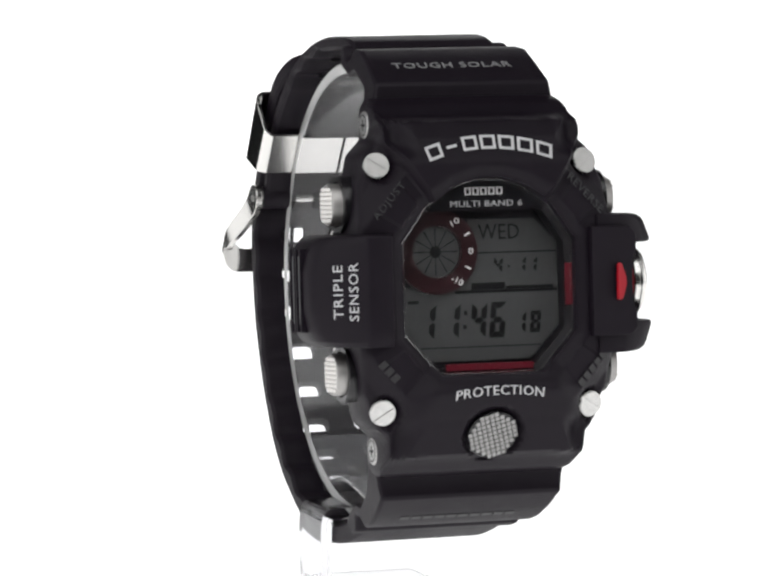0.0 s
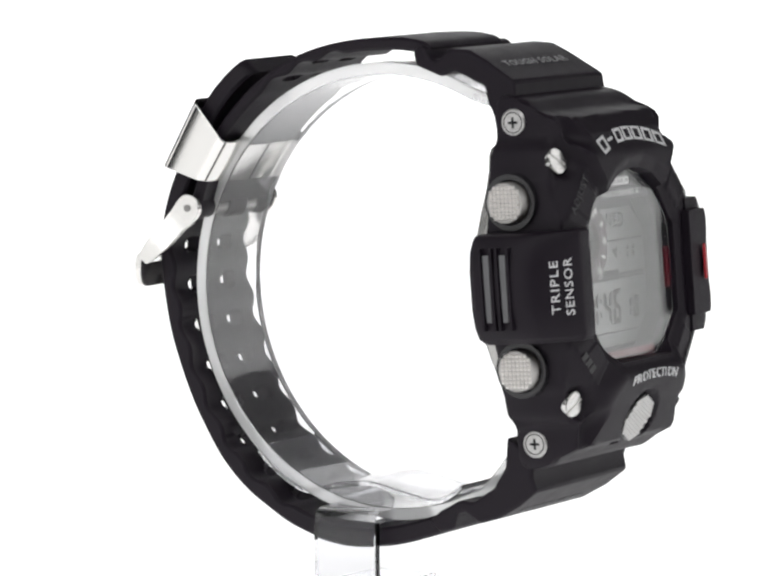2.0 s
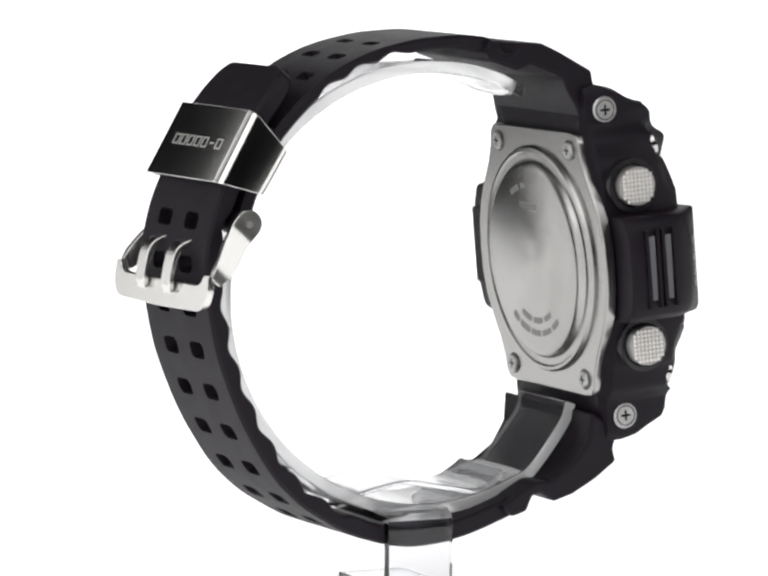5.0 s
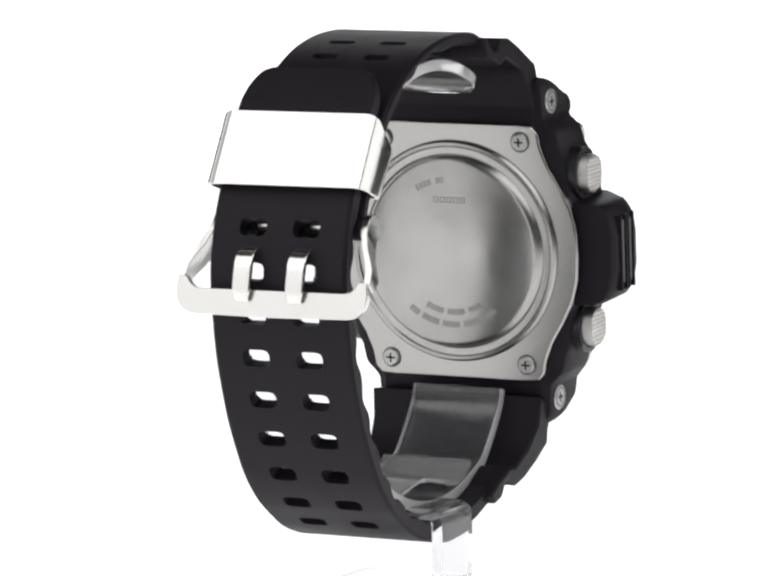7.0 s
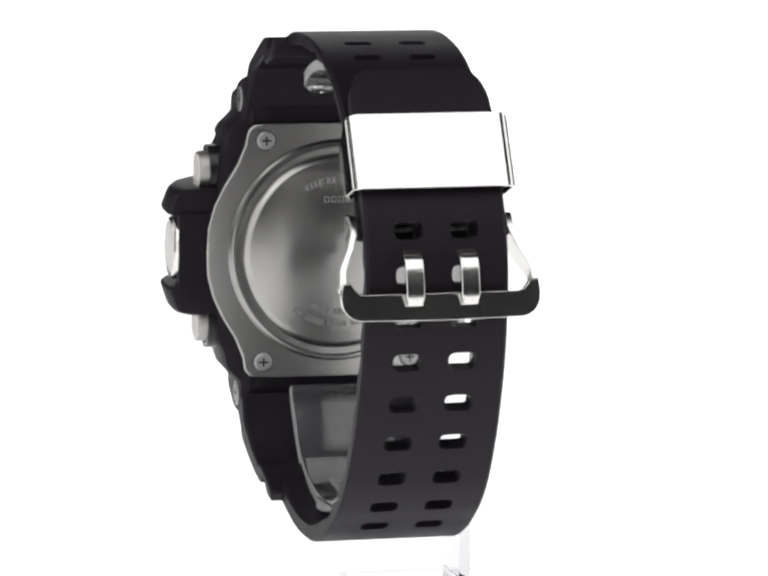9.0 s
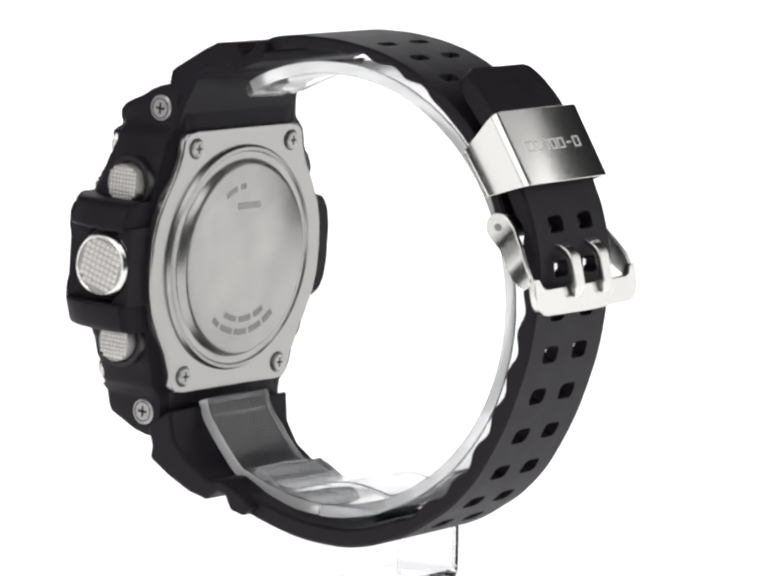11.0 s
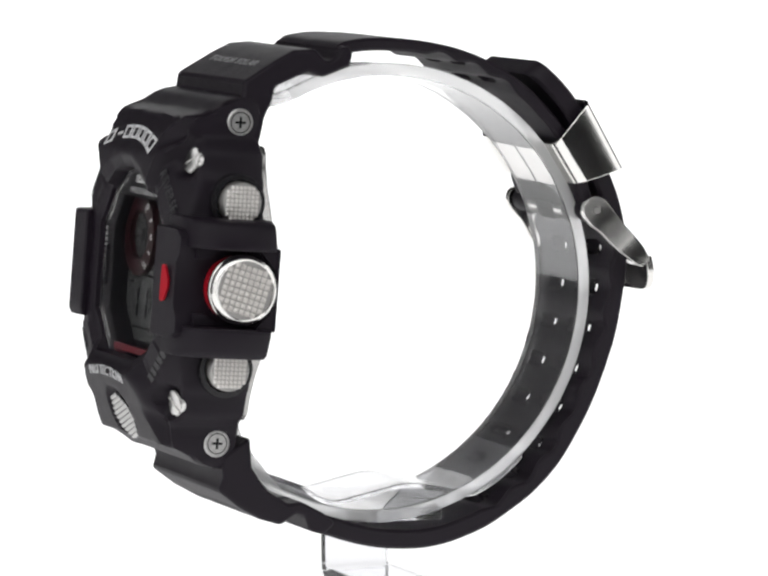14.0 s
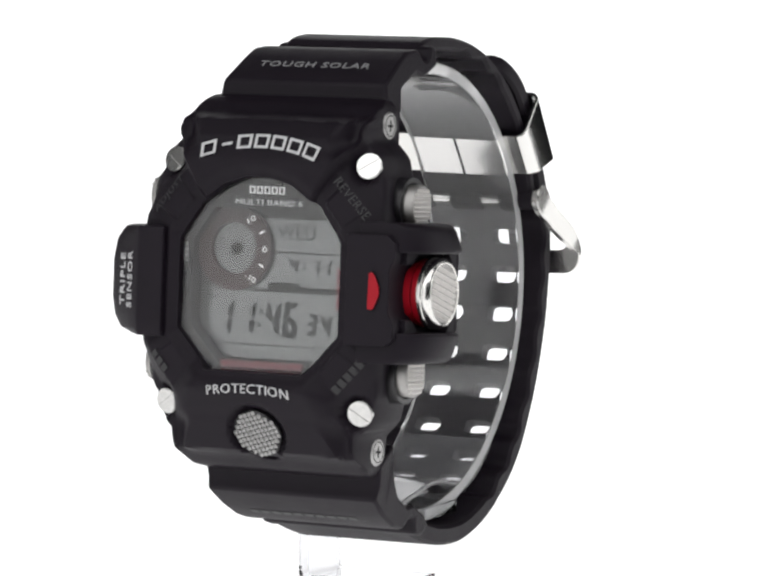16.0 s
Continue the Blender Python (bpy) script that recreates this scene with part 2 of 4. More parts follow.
def strap_geo(pts, thick, half, holes=(), hole_half=1.15, cols=((2.5, 6.6),), wave=0.0, round_end=0.0, taper=None):
    """A strap swept along its outer line (y, z); holes at lengths along it, in two columns; wave thickens it between the holes."""
    s, ys, zs = spline(pts)
    S = s[-1]
    rows = sorted({round(q, 3) for q in s} | {round(h + e, 3) for h in holes for e in (-hole_half, hole_half) if 0 < h + e < S})
    y = np.interp(rows, s, ys)
    z = np.interp(rows, s, zs)
    c0, c1 = cols[0]
    xs = [-1, -0.955, -c1 / half, -c0 / half, 0, c0 / half, c1 / half, 0.955, 1]
    v, cells = [], {}
    for i, q in enumerate(rows):
        a, b = max(0, i - 2), min(len(rows) - 1, i + 2)
        ty, tz = y[b] - y[a], z[b] - z[a]
        L = math.hypot(ty, tz)
        ny, nz = tz / L, -ty / L
        if ny * (y[i] + 4) + nz * z[i] < 0:
            ny, nz = -ny, -nz
        th = thick
        if wave and holes:
            d = min(abs(q - h) for h in holes)
            th += wave * (0.5 - 0.5 * math.cos(min(1, d / 3.5) * math.pi))
        hw = half if taper is None else half + taper * (1 - q / S)
        if round_end:
            e = S - q
            if e < round_end:
                hw *= 0.72 + 0.28 * math.sqrt(max(0, 1 - (1 - e / round_end) ** 2))
        for k, x in enumerate(xs):
            drop = 0.45 if abs(x) == 1 else 0
            X = x * hw if abs(x) > 0.9 else x * half
            v.append((X + strap_shift(y[i]), y[i] - ny * drop, z[i] - nz * drop))
            v.append((X + strap_shift(y[i]), y[i] - ny * (th - drop), z[i] - nz * (th - drop)))
    nc = len(xs)
    solid = {}
    for i in range(len(rows) - 1):
        mid = (rows[i] + rows[i + 1]) / 2
        hole = any(abs(mid - h) < hole_half for h in holes)
        for j in range(nc - 1):
            solid[i, j] = not (hole and j in (2, 5))
    f = []
    idx = lambda i, j, k: (i * nc + j) * 2 + k
    for (i, j), ok in solid.items():
        if not ok:
            continue
        f.append((idx(i, j, 0), idx(i, j + 1, 0), idx(i + 1, j + 1, 0), idx(i + 1, j, 0)))
        f.append((idx(i, j, 1), idx(i + 1, j, 1), idx(i + 1, j + 1, 1), idx(i, j + 1, 1)))
        for (di, dj), (a, b) in {(-1, 0): ((i, j), (i, j + 1)), (1, 0): ((i + 1, j), (i + 1, j + 1)), (0, -1): ((i, j), (i + 1, j)), (0, 1): ((i, j + 1), (i + 1, j + 1))}.items():
            if not solid.get((i + di, j + dj), False):
                f.append((idx(*a, 0), idx(*b, 0), idx(*b, 1), idx(*a, 1)))
    # rounded corners of the holes
    for h in holes:
        i0 = min(range(len(rows)), key=lambda i: abs(rows[i] - (h - hole_half)))
        i1 = min(range(len(rows)), key=lambda i: abs(rows[i] - (h + hole_half)))
        if i0 == i1 or i1 >= len(rows) - 1:
            continue
        for j in (2, 5):
            for i, io in ((i0, i1), (i1, i0)):
                for c, co in ((j, j + 1), (j + 1, j)):
                    b = len(v)
                    for k in (0, 1):
                        P = Vector(v[idx(i, c, k)])
                        A = (Vector(v[idx(i, co, k)]) - P).normalized() * 0.95
                        B = (Vector(v[idx(io, c, k)]) - P).normalized() * 0.85
                        v += [tuple(P), tuple(P + A), tuple(P + A * 0.29 + B * 0.29), tuple(P + B)]
                    f += [(b, b + 1, b + 2), (b, b + 2, b + 3), (b + 4, b + 6, b + 5), (b + 4, b + 7, b + 6), (b + 1, b + 5, b + 6, b + 2), (b + 2, b + 6, b + 7, b + 3)]
    return [twist(*p) for p in v], f


UPPER = [(-14.9, 40.8), (-13.4, 41.8), (-9.4, 42.3), (-5.3, 42.2), (-1.2, 41.9), (3, 41.2), (7.1, 40.2), (11.2, 38.7), (15.3, 36.6), (19.4, 33.8), (22.7, 30.8), (26.2, 26.9), (28.7, 22.8), (30.6, 18.2), (31.9, 14.4)]
LOWER = [(-20.4, -36.9), (-17.2, -38.3), (-11.6, -40.2), (-6.7, -41.3), (-1, -41.8), (3, -41.6), (7, -40.8), (12.3, -39.0), (17, -36.4), (21.2, -33.6), (25.6, -29.3), (29.1, -24.2), (32, -19), (34.6, -12.8), (36.3, -7.6), (37.6, -1), (38.2, 4), (38.0, 8.8), (36.7, 14.5), (34.9, 19), (32.3, 25), (29.3, 30.5), (26.0, 34.6), (23.2, 37.7)]


def at_z(pts, z, y_min):
    s, ys, zs = spline(pts)
    return min((abs(b - z), q) for q, a, b in zip(s, ys, zs) if a > y_min)[1]


def straps(watch):
    base = at_z(LOWER, -8.1, 10)
    holes = [base - 0.2 + (7.4 if k < 0 else 7.15) * k for k in range(-5, 4)]
    part("hole_strap", strap_geo(LOWER, 2.3, 11.5, holes, 1.45, cols=((2.3, 6.9),), wave=0.85, round_end=7, taper=0.9), RESIN_STRAP, watch, "black resin strap end with two rows of holes")
    s, ys, zs = spline(UPPER)
    dimples = [min((abs(a - y0), q) for q, a in zip(s, ys))[1] for y0 in (4.2, 10.8, 16.6)]
    for x0, x1 in ((-11.9, -6.4), (-2.7, 2.7), (6.4, 11.9)):
        part("strap_loop", mapped(lathe([(0.2, x0), (1.8, x0), (1.95, x0 + 0.3), (1.95, x1 - 0.3), (1.8, x1), (0.2, x1)], 24), lambda x, y, z: twist(CX + z, PIN[0] + x, PIN[1] + y)), RESIN_STRAP, watch)
    part("buckle_strap", strap_geo(UPPER, 1.3, 11.7, dimples, 1.0, cols=((2.2, 7.0),), wave=0.8, taper=0.6), RESIN_STRAP, watch, "black resin strap end that carries the buckle")


# ---------------------------------------------------------------- lugs and case
def yz_prism(poly, x0, x1):
    return prism(poly, x0, x1, lambda y, z, x: (x, y, z))


def lugs(watch):
    up = [(-14.6, 41.0), (-15.6, 39.4), (-16.6, 38.9), (-17.6, 39.1), (-19.1, 40.9), (-23, 40.7), (-26, 39.3), (-31.9, 36.0), (-32.2, 33.2), (-35, 33.0), (-37.4, 31.0), (-38, 26), (-30.5, 24), (-29.4, 27.4), (-28.6, 30.2), (-27.2, 32.6), (-26.4, 35), (-20.6, 37.3), (-18.2, 36.3), (-13.4, 37.9), (-12.6, 39.8), (-13.2, 41.3)]
    def flare(z0):
        return lambda x, y, z: (0.5 + x * (16.2 - 0.155 * max(0, abs(z) - z0)), y, z)
    a = part("upper_lug", mapped(yz_prism(up, -1, 1), flare(26.5)), RESIN, watch, bevel=0.5)
    low = [(-36.4, -24), (-35.9, -27.4), (-36.6, -29.6), (-32.9, -32.5), (-28.9, -34.8), (-25.4, -35.9), (-22.8, -34.2), (-21.3, -34.6), (-20.4, -37.2), (-17.8, -38.0), (-15.8, -36.2), (-18.0, -34.4), (-22, -32.2), (-24.4, -32.4), (-28.4, -29.8), (-31, -26), (-31.5, -21)]
    b = part("lower_lug", mapped(yz_prism(low, -1, 1), flare(23.5)), RESIN, watch, bevel=0.5)
    d = Vector((0, -31.9 + 26, 36.0 - 39.3)).normalized()
    part("lettering", mapped(lettering("TOUGH SOLAR", 20.0, 1.5, 0.1, 1.1), plane_map((0.2, -27.5, 38.48), (1, 0, 0), -d)), PRINT_DIM, a, "grey raised words")
    d2 = Vector((0, -28.9 + 32.9, -34.8 + 32.5)).normalized()
    bars = merge(*[prism([(-10 + i * 2, -0.6), (-8.5 + i * 2, -0.6), (-8.5 + i * 2, 0.6), (-10 + i * 2, 0.6)], 0, 0.08) for i in range(10)])
    part("lettering", mapped(bars, plane_map((0.2, -31.0, -33.62), (1, 0, 0), -d2)), PRINT_FAINT, b, "row of faint grey bars")


HALF = [(12.9, 30.2), (15.6, 29.8), (16.4, 28.5), (16.6, 23.4), (19.0, 21.0), (19.7, 17.8), (20.4, 16.6), (21.4, 9), (21.4, 0)]
OUTLINE = HALF + [(x, -w) for x, w in HALF[::-1][1:]]
OUTLINE = OUTLINE + [(-x, w) for x, w in OUTLINE[::-1]]
OPEN_TOP = [(14.4, 0), (14.4, 7.2), (10.6, 12.6), (6, 15.8), (2, 17.0), (-2, 17.0), (-6, 15.8), (-10.6, 12.6), (-14.4, 7.2), (-14.4, 0), (-14.4, -7.4), (-8.6, -13.8), (8.6, -13.8), (14.4, -7.4)]


def reach(poly, a):
    """How far the star-shaped outline reaches at the angle a."""
    dx, dy = math.cos(a), math.sin(a)
    best = 0
    for (x0, y0), (x1, y1) in zip(poly, poly[1:] + poly[:1]):
        ex, ey = x1 - x0, y1 - y0
        det = ex * dy - ey * dx
        if abs(det) < 1e-9:
            continue
        r = (ex * y0 - ey * x0) / det
        u = (dx * y0 - dy * x0) / det
        if -1e-6 <= u <= 1 + 1e-6 and r > 0:
            best = max(best, r)
    return best


def smooth(a, b, x):
    t = min(1, max(0, (x - a) / (b - a)))
    return t * t * (3 - 2 * t)


CAP_TOP = ((0, 17.2), (16.2, 17.5), (19.4, 17.3), (22.6, 16.0), (26.1, 13.1), (26.8, 9.4), (29, 6.7), (30.3, 3.4))
CAP_LOW = ((0, 17.4), (14.5, 17.7), (16.4, 18.2), (26.6, 13.0), (27.3, 9.8), (29.5, 6.8), (29.7, 5.5), (30.3, 3.4))


def bezel_height(x, w, r_in):
    r, a = math.hypot(x, w), math.degrees(math.atan2(w, abs(x)))
    cap = np.interp(abs(w), *zip(*(CAP_TOP if w > 0 else CAP_LOW)))
    diag = np.interp(r, (14, 17, 22.3, 24.6, 27.6, 30), (15.7, 16.1, 15.3, 12.9, 12.0, 9.8))
    side = 16.2 - 0.25 * max(0, abs(x) - 15)
    hood = smooth(53, 56, a) if w > 0 else smooth(45.5, 60, -a)
    flank = 1 - smooth(25, 29, abs(a))
    h = diag * (1 - hood) * (1 - flank) + cap * hood + side * flank
    # small step round the lettered corner panels
    if 33 < abs(a) < 48 and 17.5 < r < 22.2:
        h += 0.25
    h -= 0.9 * (1 - smooth(0, 2.2, r - r_in))
    if w < 0:
        d = math.hypot((x - 0.2) / 5.3, (w + 23.2) / 4.5)
        h -= 1.4 * (1 - smooth(0.86, 1.0, d))
    d = math.hypot(abs(x) - 17.4, abs(w) - 19.3)
    h -= max(0, h - 12.1) * (1 - smooth(2.3, 2.9, d))
    shoulder = 15.6 - 1.2 * max(0, abs(x) - 11.5)
    k = smooth(19.8, 23.5, abs(w)) * (1 - smooth(14.0, 17.5, abs(x)))
    h = h * (1 - k) + min(h, shoulder) * k
    return min(h, cap)


def case(watch):
    N, M = 288, 34
    v, f = [], []
    for i in range(N):
        a = 2 * math.pi * i / N
        ri, ro = reach(OPEN_TOP, a), reach(OUTLINE, a)
        dx, dy = math.cos(a), math.sin(a)
        ring = [(dx * ri, dy * ri, 8.6)]
        for k in range(M):
            r = ri + (ro - ri) * (k / (M - 1))
            h = bezel_height(dx * r, dy * r, ri)
            e = ro - r
            if e < 0.9:
                h -= 0.9 - math.sqrt(max(0, 0.81 - (0.9 - e) ** 2))
            ring.append((dx * r, dy * r, h))
        ring += [(dx * ro, dy * ro, 2.2), (dx * ro * 0.985, dy * ro * 0.985, 1.2), (dx * ro * 0.9, dy * ro * 0.9, 0.4), (dx * 14, dy * 14, 0.4)]
        v += [K(p) for p in ring]
    m = M + 5
    for i in range(N):
        j = (i + 1) % N
        f += [(i * m + k, j * m + k, j * m + k + 1, i * m + k + 1) for k in range(m - 1)]
    body = part("bezel", (v, f), RESIN, watch, "matte black resin bezel with a stepped hood", angle=28)

    def onto(x, w, up=(0, 1), dx=0.6):
        """A map on to the bezel's slope at a place."""
        h = lambda p, q: bezel_height(p, q, 0)
        gx = (h(x + dx, w) - h(x - dx, w)) / (2 * dx)
        gw = (h(x, w + dx) - h(x, w - dx)) / (2 * dx)
        u = Vector((up[0], up[1], gx * up[0] + gw * up[1])).normalized()
        n = Vector((-gx, -gw, 1)).normalized()
        return plane_map(Vector((x, w, h(x, w))) + n * 0.02, u.cross(n), u, lambda p: K(tuple(p)))

    # brand mark on the hood as plain open boxes along an arc
    glyphs = []
    n = 7
    for i in range(n):
        a0 = (i - 3) * 3.05
        w1 = 2.5 if i != 1 else 1.7
        if i == 1:
            g = prism([(a0 - 0.85, -0.22), (a0 + 0.85, -0.22), (a0 + 0.85, 0.22), (a0 - 0.85, 0.22)], 0, 0.14)
        else:
            o, q = w1 / 2, 0.42
            g = merge(*[prism([(a0 + s[0], s[1]), (a0 + s[2], s[1]), (a0 + s[2], s[3]), (a0 + s[0], s[3])], 0, 0.14)
                        for s in ((-o, -1.15, -o + q, 1.15), (o - q, -1.15, o, 1.15), (-o + q, -1.15, o - q, -1.15 + q), (-o + q, 1.15 - q, o - q, 1.15))])
        glyphs.append(g)

    def arc(a, b, c):
        x = a + b * a * 0.02
        w = 22.6 + b * 0.95 - 0.0165 * a * a
        return K((x, w, float(bezel_height(x, w, 0)) + 0.1 + c))
    for g in glyphs:
        part("mark", mapped(g, arc), PRINT, body, "pale grey open box shape")

    def arc2(a, b, c):
        w = -16.2 + b - 0.012 * a * a
        return K((a + 0.2, w, float(bezel_height(a + 0.2, w, 0)) + 0.14 + c))
    part("lettering", mapped(lettering("PROTECTION", 14.6, 1.5, 0.12, 1.05), arc2), PRINT, body, "pale grey printed word")
    for text, x, w, up, ln in (("ADJUST", -16.4, 13.7, (-0.75, 0.66), 7.2), ("REVERSE", 16.3, 14.2, (0.71, 0.70), 8.0), ("MODE", -16.6, -13.4, (0.72, 0.69), 5.5), ("LIGHT", 16.8, -13.4, (-0.72, 0.69), 7.0)):
        word = lettering(text, ln, 1.5, 0.1, 1.1) if text in ("ADJUST", "REVERSE") else merge(*[prism([(-ln / 2 + i * 1.4, -0.7), (-ln / 2 + i * 1.4 + 1.0, -0.7), (-ln / 2 + i * 1.4 + 1.0, 0.7), (-ln / 2 + i * 1.4, 0.7)], 0, 0.1) for i in range(int(ln / 1.4))])
        part("lettering", mapped(word, onto(x, w, up, 1.5)), PRINT_FAINT if text in ("ADJUST", "REVERSE") else PRINT_BARS, body, "dark grey raised lettering")
    # slotted screws of the bezel
    for sx in (-1, 1):
        for sw in (-1, 1):
            turn = radians(35 * sx * sw)
            half = [(x, y) for x, y in circle(0, 0, 1.9, 40)]
            lo = [p for p in half if p[1] < -0.22]
            hi = [p for p in half if p[1] > 0.22]
            caps = merge(lathe([(0.2, -2.5), (2.05, -2.5), (2.05, 0.12), (0.2, 0.12)], 28), prism(lo, 0.1, 0.32), prism(sorted(hi, key=lambda p: math.atan2(p[1], p[0])), 0.1, 0.32))
            tilt = Vector((0.18 * sx, 0.24 if sw > 0 else -0.2, 1)).normalized()
            r = Vector((math.cos(turn), math.sin(turn), 0))
            u = tilt.cross(r).normalized()
            part("bezel_screw", mapped(caps, plane_map((17.4 * sx, 19.3 * sw, 12.42), u.cross(tilt), u, lambda p: K(tuple(p)))), BOLT, watch, "bright slotted steel screw")
    # cross-headed screws in the lugs' flanks
    for sx in (-1, 1):
        for sw in (-1, 1):
            head = lathe([(0.2, -3), (2.25, -3), (2.25, 0.45), (2.0, 0.7), (0.2, 0.7)], 28)
            cross = merge(prism([(-0.9, -0.2), (0.9, -0.2), (0.9, 0.2), (-0.9, 0.2)], 0.5, 0.74), prism([(-0.2, -0.9), (0.2, -0.9), (0.2, 0.9), (-0.2, 0.9)], 0.5, 0.745))
            m = side_map(16.0 * sx, 25.7 * sw, 4.5, sx)
            s = part("lug_screw", mapped(head, m), SCREW, watch, "bright cross-headed steel screw")
            part("recess", mapped(cross, m), LCD_INK, s, "dark cross-shaped recess")
            part("groove", mapped(annulus(1.55, 1.72, 0.6, 0.73, 28), m), LCD_INK, s, "dark turned groove")
    return body


def side_buttons(watch):
    for sx in (-1, 1):
        for sw in (-1, 1):
            m = side_map(20.8 * sx, 13.3 * sw, 6.0, sx)
            b = part("push_button", mapped(lathe([(0.3, -1), (3.35, -1), (3.35, 2.5), (3.15, 2.8), (0.3, 2.8)], 36), m), GROOVE, watch, "steel push button with a knurled face")
            part("knurling", mapped(knurl(3.2, 0.7, 0.3), lambda x, y, z: m(x, y, z + 2.8)), KNURL, b)
            part("collar", mapped(annulus(3.65, 4.5, -2, 1.2), m), RESIN_GLOSS, b, "black resin collar")
    # light button below the display
    slope = Vector((0, 9.3, 5.1)).normalized()
    m = plane_map((0.2, -23.2, 13.75), (1, 0, 0), slope, lambda p: K(tuple(p)))
    b = part("light_button", mapped(lathe([(0.3, -1.5), (4.15, -1.5), (4.15, 0.4), (3.95, 0.6), (0.3, 0.6)], 40), m), RESIN_GLOSS, watch, "round steel button with a knurled face")
    part("knurling", mapped(knurl(4.05, 0.8, 0.32), lambda x, y, z: m(0.95 * x - 0.312 * y, 0.312 * x + 0.95 * y, z + 0.6)), BUTTON_KNURL, b)


def guards(watch):
    # sensor cover on the flank away from the crown
    prof = [(-16.5, 17.0), (-20.4, 17.6), (-21.0, 17.4), (-27.4, 13.2), (-28.3, 12.2), (-28.9, 10.0), (-28.9, 2.6), (-28.2, 1.4), (-20, 1.4), (-16.5, 8)]
    v, f = [], []
    ws = [-8.9, -8.6, -7.9, -6, -3, 0, 3, 6, 7.6, 8.3, 8.6]
    for w in ws:
        k = abs(w) / 8.9
        shrink = 1.9 * smooth(0.5, 1.0, k) + 1.6 * smooth(0.9, 1.0, k)
        for x, n in prof:
            v.append(K((x + (shrink if x < -22 else 0), w, n - (0.35 if abs(w) > 8.4 and n > 12 else 0))))
    m = len(prof)
    for i in range(len(ws) - 1):
        f += [(i * m + k, i * m + (k + 1) % m, (i + 1) * m + (k + 1) % m, (i + 1) * m + k) for k in range(m)]
    f += [tuple(range(m)), tuple(range((len(ws) - 1) * m, len(ws) * m))]
    block = part("sensor_cover", (v, f), RESIN, watch, "black resin sensor cover with slots in its flank", bevel=0.35)
    for n0 in (5.0, 8.0):
        bar = prism([(-0.45, -5.2), (0.45, -5.2), (0.55, 5.4), (-0.55, 5.4)], -0.5, 0.12)
        part("slot", mapped(bar, side_map(-28.9, 0.1, n0, -1)), GREY_RESIN, block, "grey vent slot")
        for e in (-1.0, 1.0):
            rib = prism([(-0.22, -6.4), (0.22, -6.4), (0.22, 6.6), (-0.22, 6.6)], -0.8, 0.5)
            part("rib", mapped(rib, side_map(-28.8, 0.0, n0 + e, -1)), RESIN, block)
    # words run upwards along the flank
    nrm = Vector((-4.2, 0, 6.4)).normalized()
    r = Vector((0, 1, 0))
    u = nrm.cross(r).normalized()
    for text, x, ln in (("TRIPLE", -24.95, 8.3), ("SENSOR", -22.85, 9.0)):
        n = 17.4 - (abs(x) - 21.0) * 4.2 / 6.4
        o = Vector((x, -0.15, n)) + nrm * 0.03
        part("lettering", mapped(lettering(text, ln, 1.5, 0.12, 1.12), plane_map(o, r, u, lambda p: K(tuple(p)))), PRINT, block, "pale grey printed word")

    # crown guard: a bridge with two prongs
    plate = [(16.5, -8.4), (23.2, -8.4), (24.4, -7.4), (24.4, -4.9), (23.6, -3.2), (23.6, 3.4), (24.4, 5.1), (24.4, 7.6), (23.2, 8.8), (16.5, 8.8)]
    top = lambda x: 17.3 + 0.06 * (x - 16.5) if x < 20.5 else 17.55 - 0.34 * (x - 20.5)
    body = mapped(prism(plate, 0, 1), lambda x, w, n: K((x, w, top(x) if n else 1.3)))
    flank = [(18.0, 15.9), (22.5, 15.6), (25.4, 14.6), (27.2, 13.2), (28.3, 10.8), (28.7, 8.0), (28.7, 3.0), (28.0, 1.5), (26.5, 1.1), (18.0, 1.1)]

    def prong(stations):
        v, f = [], []
        for w, e in stations:
            v += [K((x + e * smooth(22.5, 27.0, x), w, n)) for x, n in flank]
        m = len(flank)
        for i in range(len(stations) - 1):
            f += [(i * m + k, i * m + (k + 1) % m, (i + 1) * m + (k + 1) % m, (i + 1) * m + k) for k in range(m)]
        return v, f + [tuple(range(m)), tuple(range((len(stations) - 1) * m, len(stations) * m))]
    upper = prong([(6.1, 0.2), (6.35, 0.55), (6.8, 0.6), (9.3, -0.35), (10.0, -0.75), (10.5, -1.5), (10.75, -2.6)])
    lower = prong([(-6.3, 0.2), (-6.55, 0.55), (-7.0, 0.6), (-9.8, -0.35), (-10.5, -0.75), (-11.0, -1.5), (-11.2, -2.6)])
    rear = prism([(18.0, 4.6), (25.4, 4.4), (26.3, 3.6), (26.4, 1.2), (25.8, 0.5), (18.0, 0.45)], -6.0, 6.2, lambda x, n, w: K((x, w, n)))
    # the pocket behind the crown has eight sides: wedges fill its corners
    fills = [prism([(18.0, 0.45), (27.6, 0.45), (27.6, 1.0), (18.0, 1.0)], -6.4, 6.3, lambda x, n, w: K((x, w, n)))]
    for sw in (-1, 1):
        fills.append(prism([(0.5, 3.2), (1.2, 3.2), (3.8, 6.1), (3.8, 6.6), (0.5, 6.6)], 18.0, 27.5, lambda n, w, x: K((x, sw * w, n))))
        fills.append(prism([(8.9, 6.5), (8.9, 6.2), (11.6, 4.3), (13.6, 4.3), (13.6, 6.5)], 18.0, 25.2, lambda n, w, x: K((x, sw * w, n))))
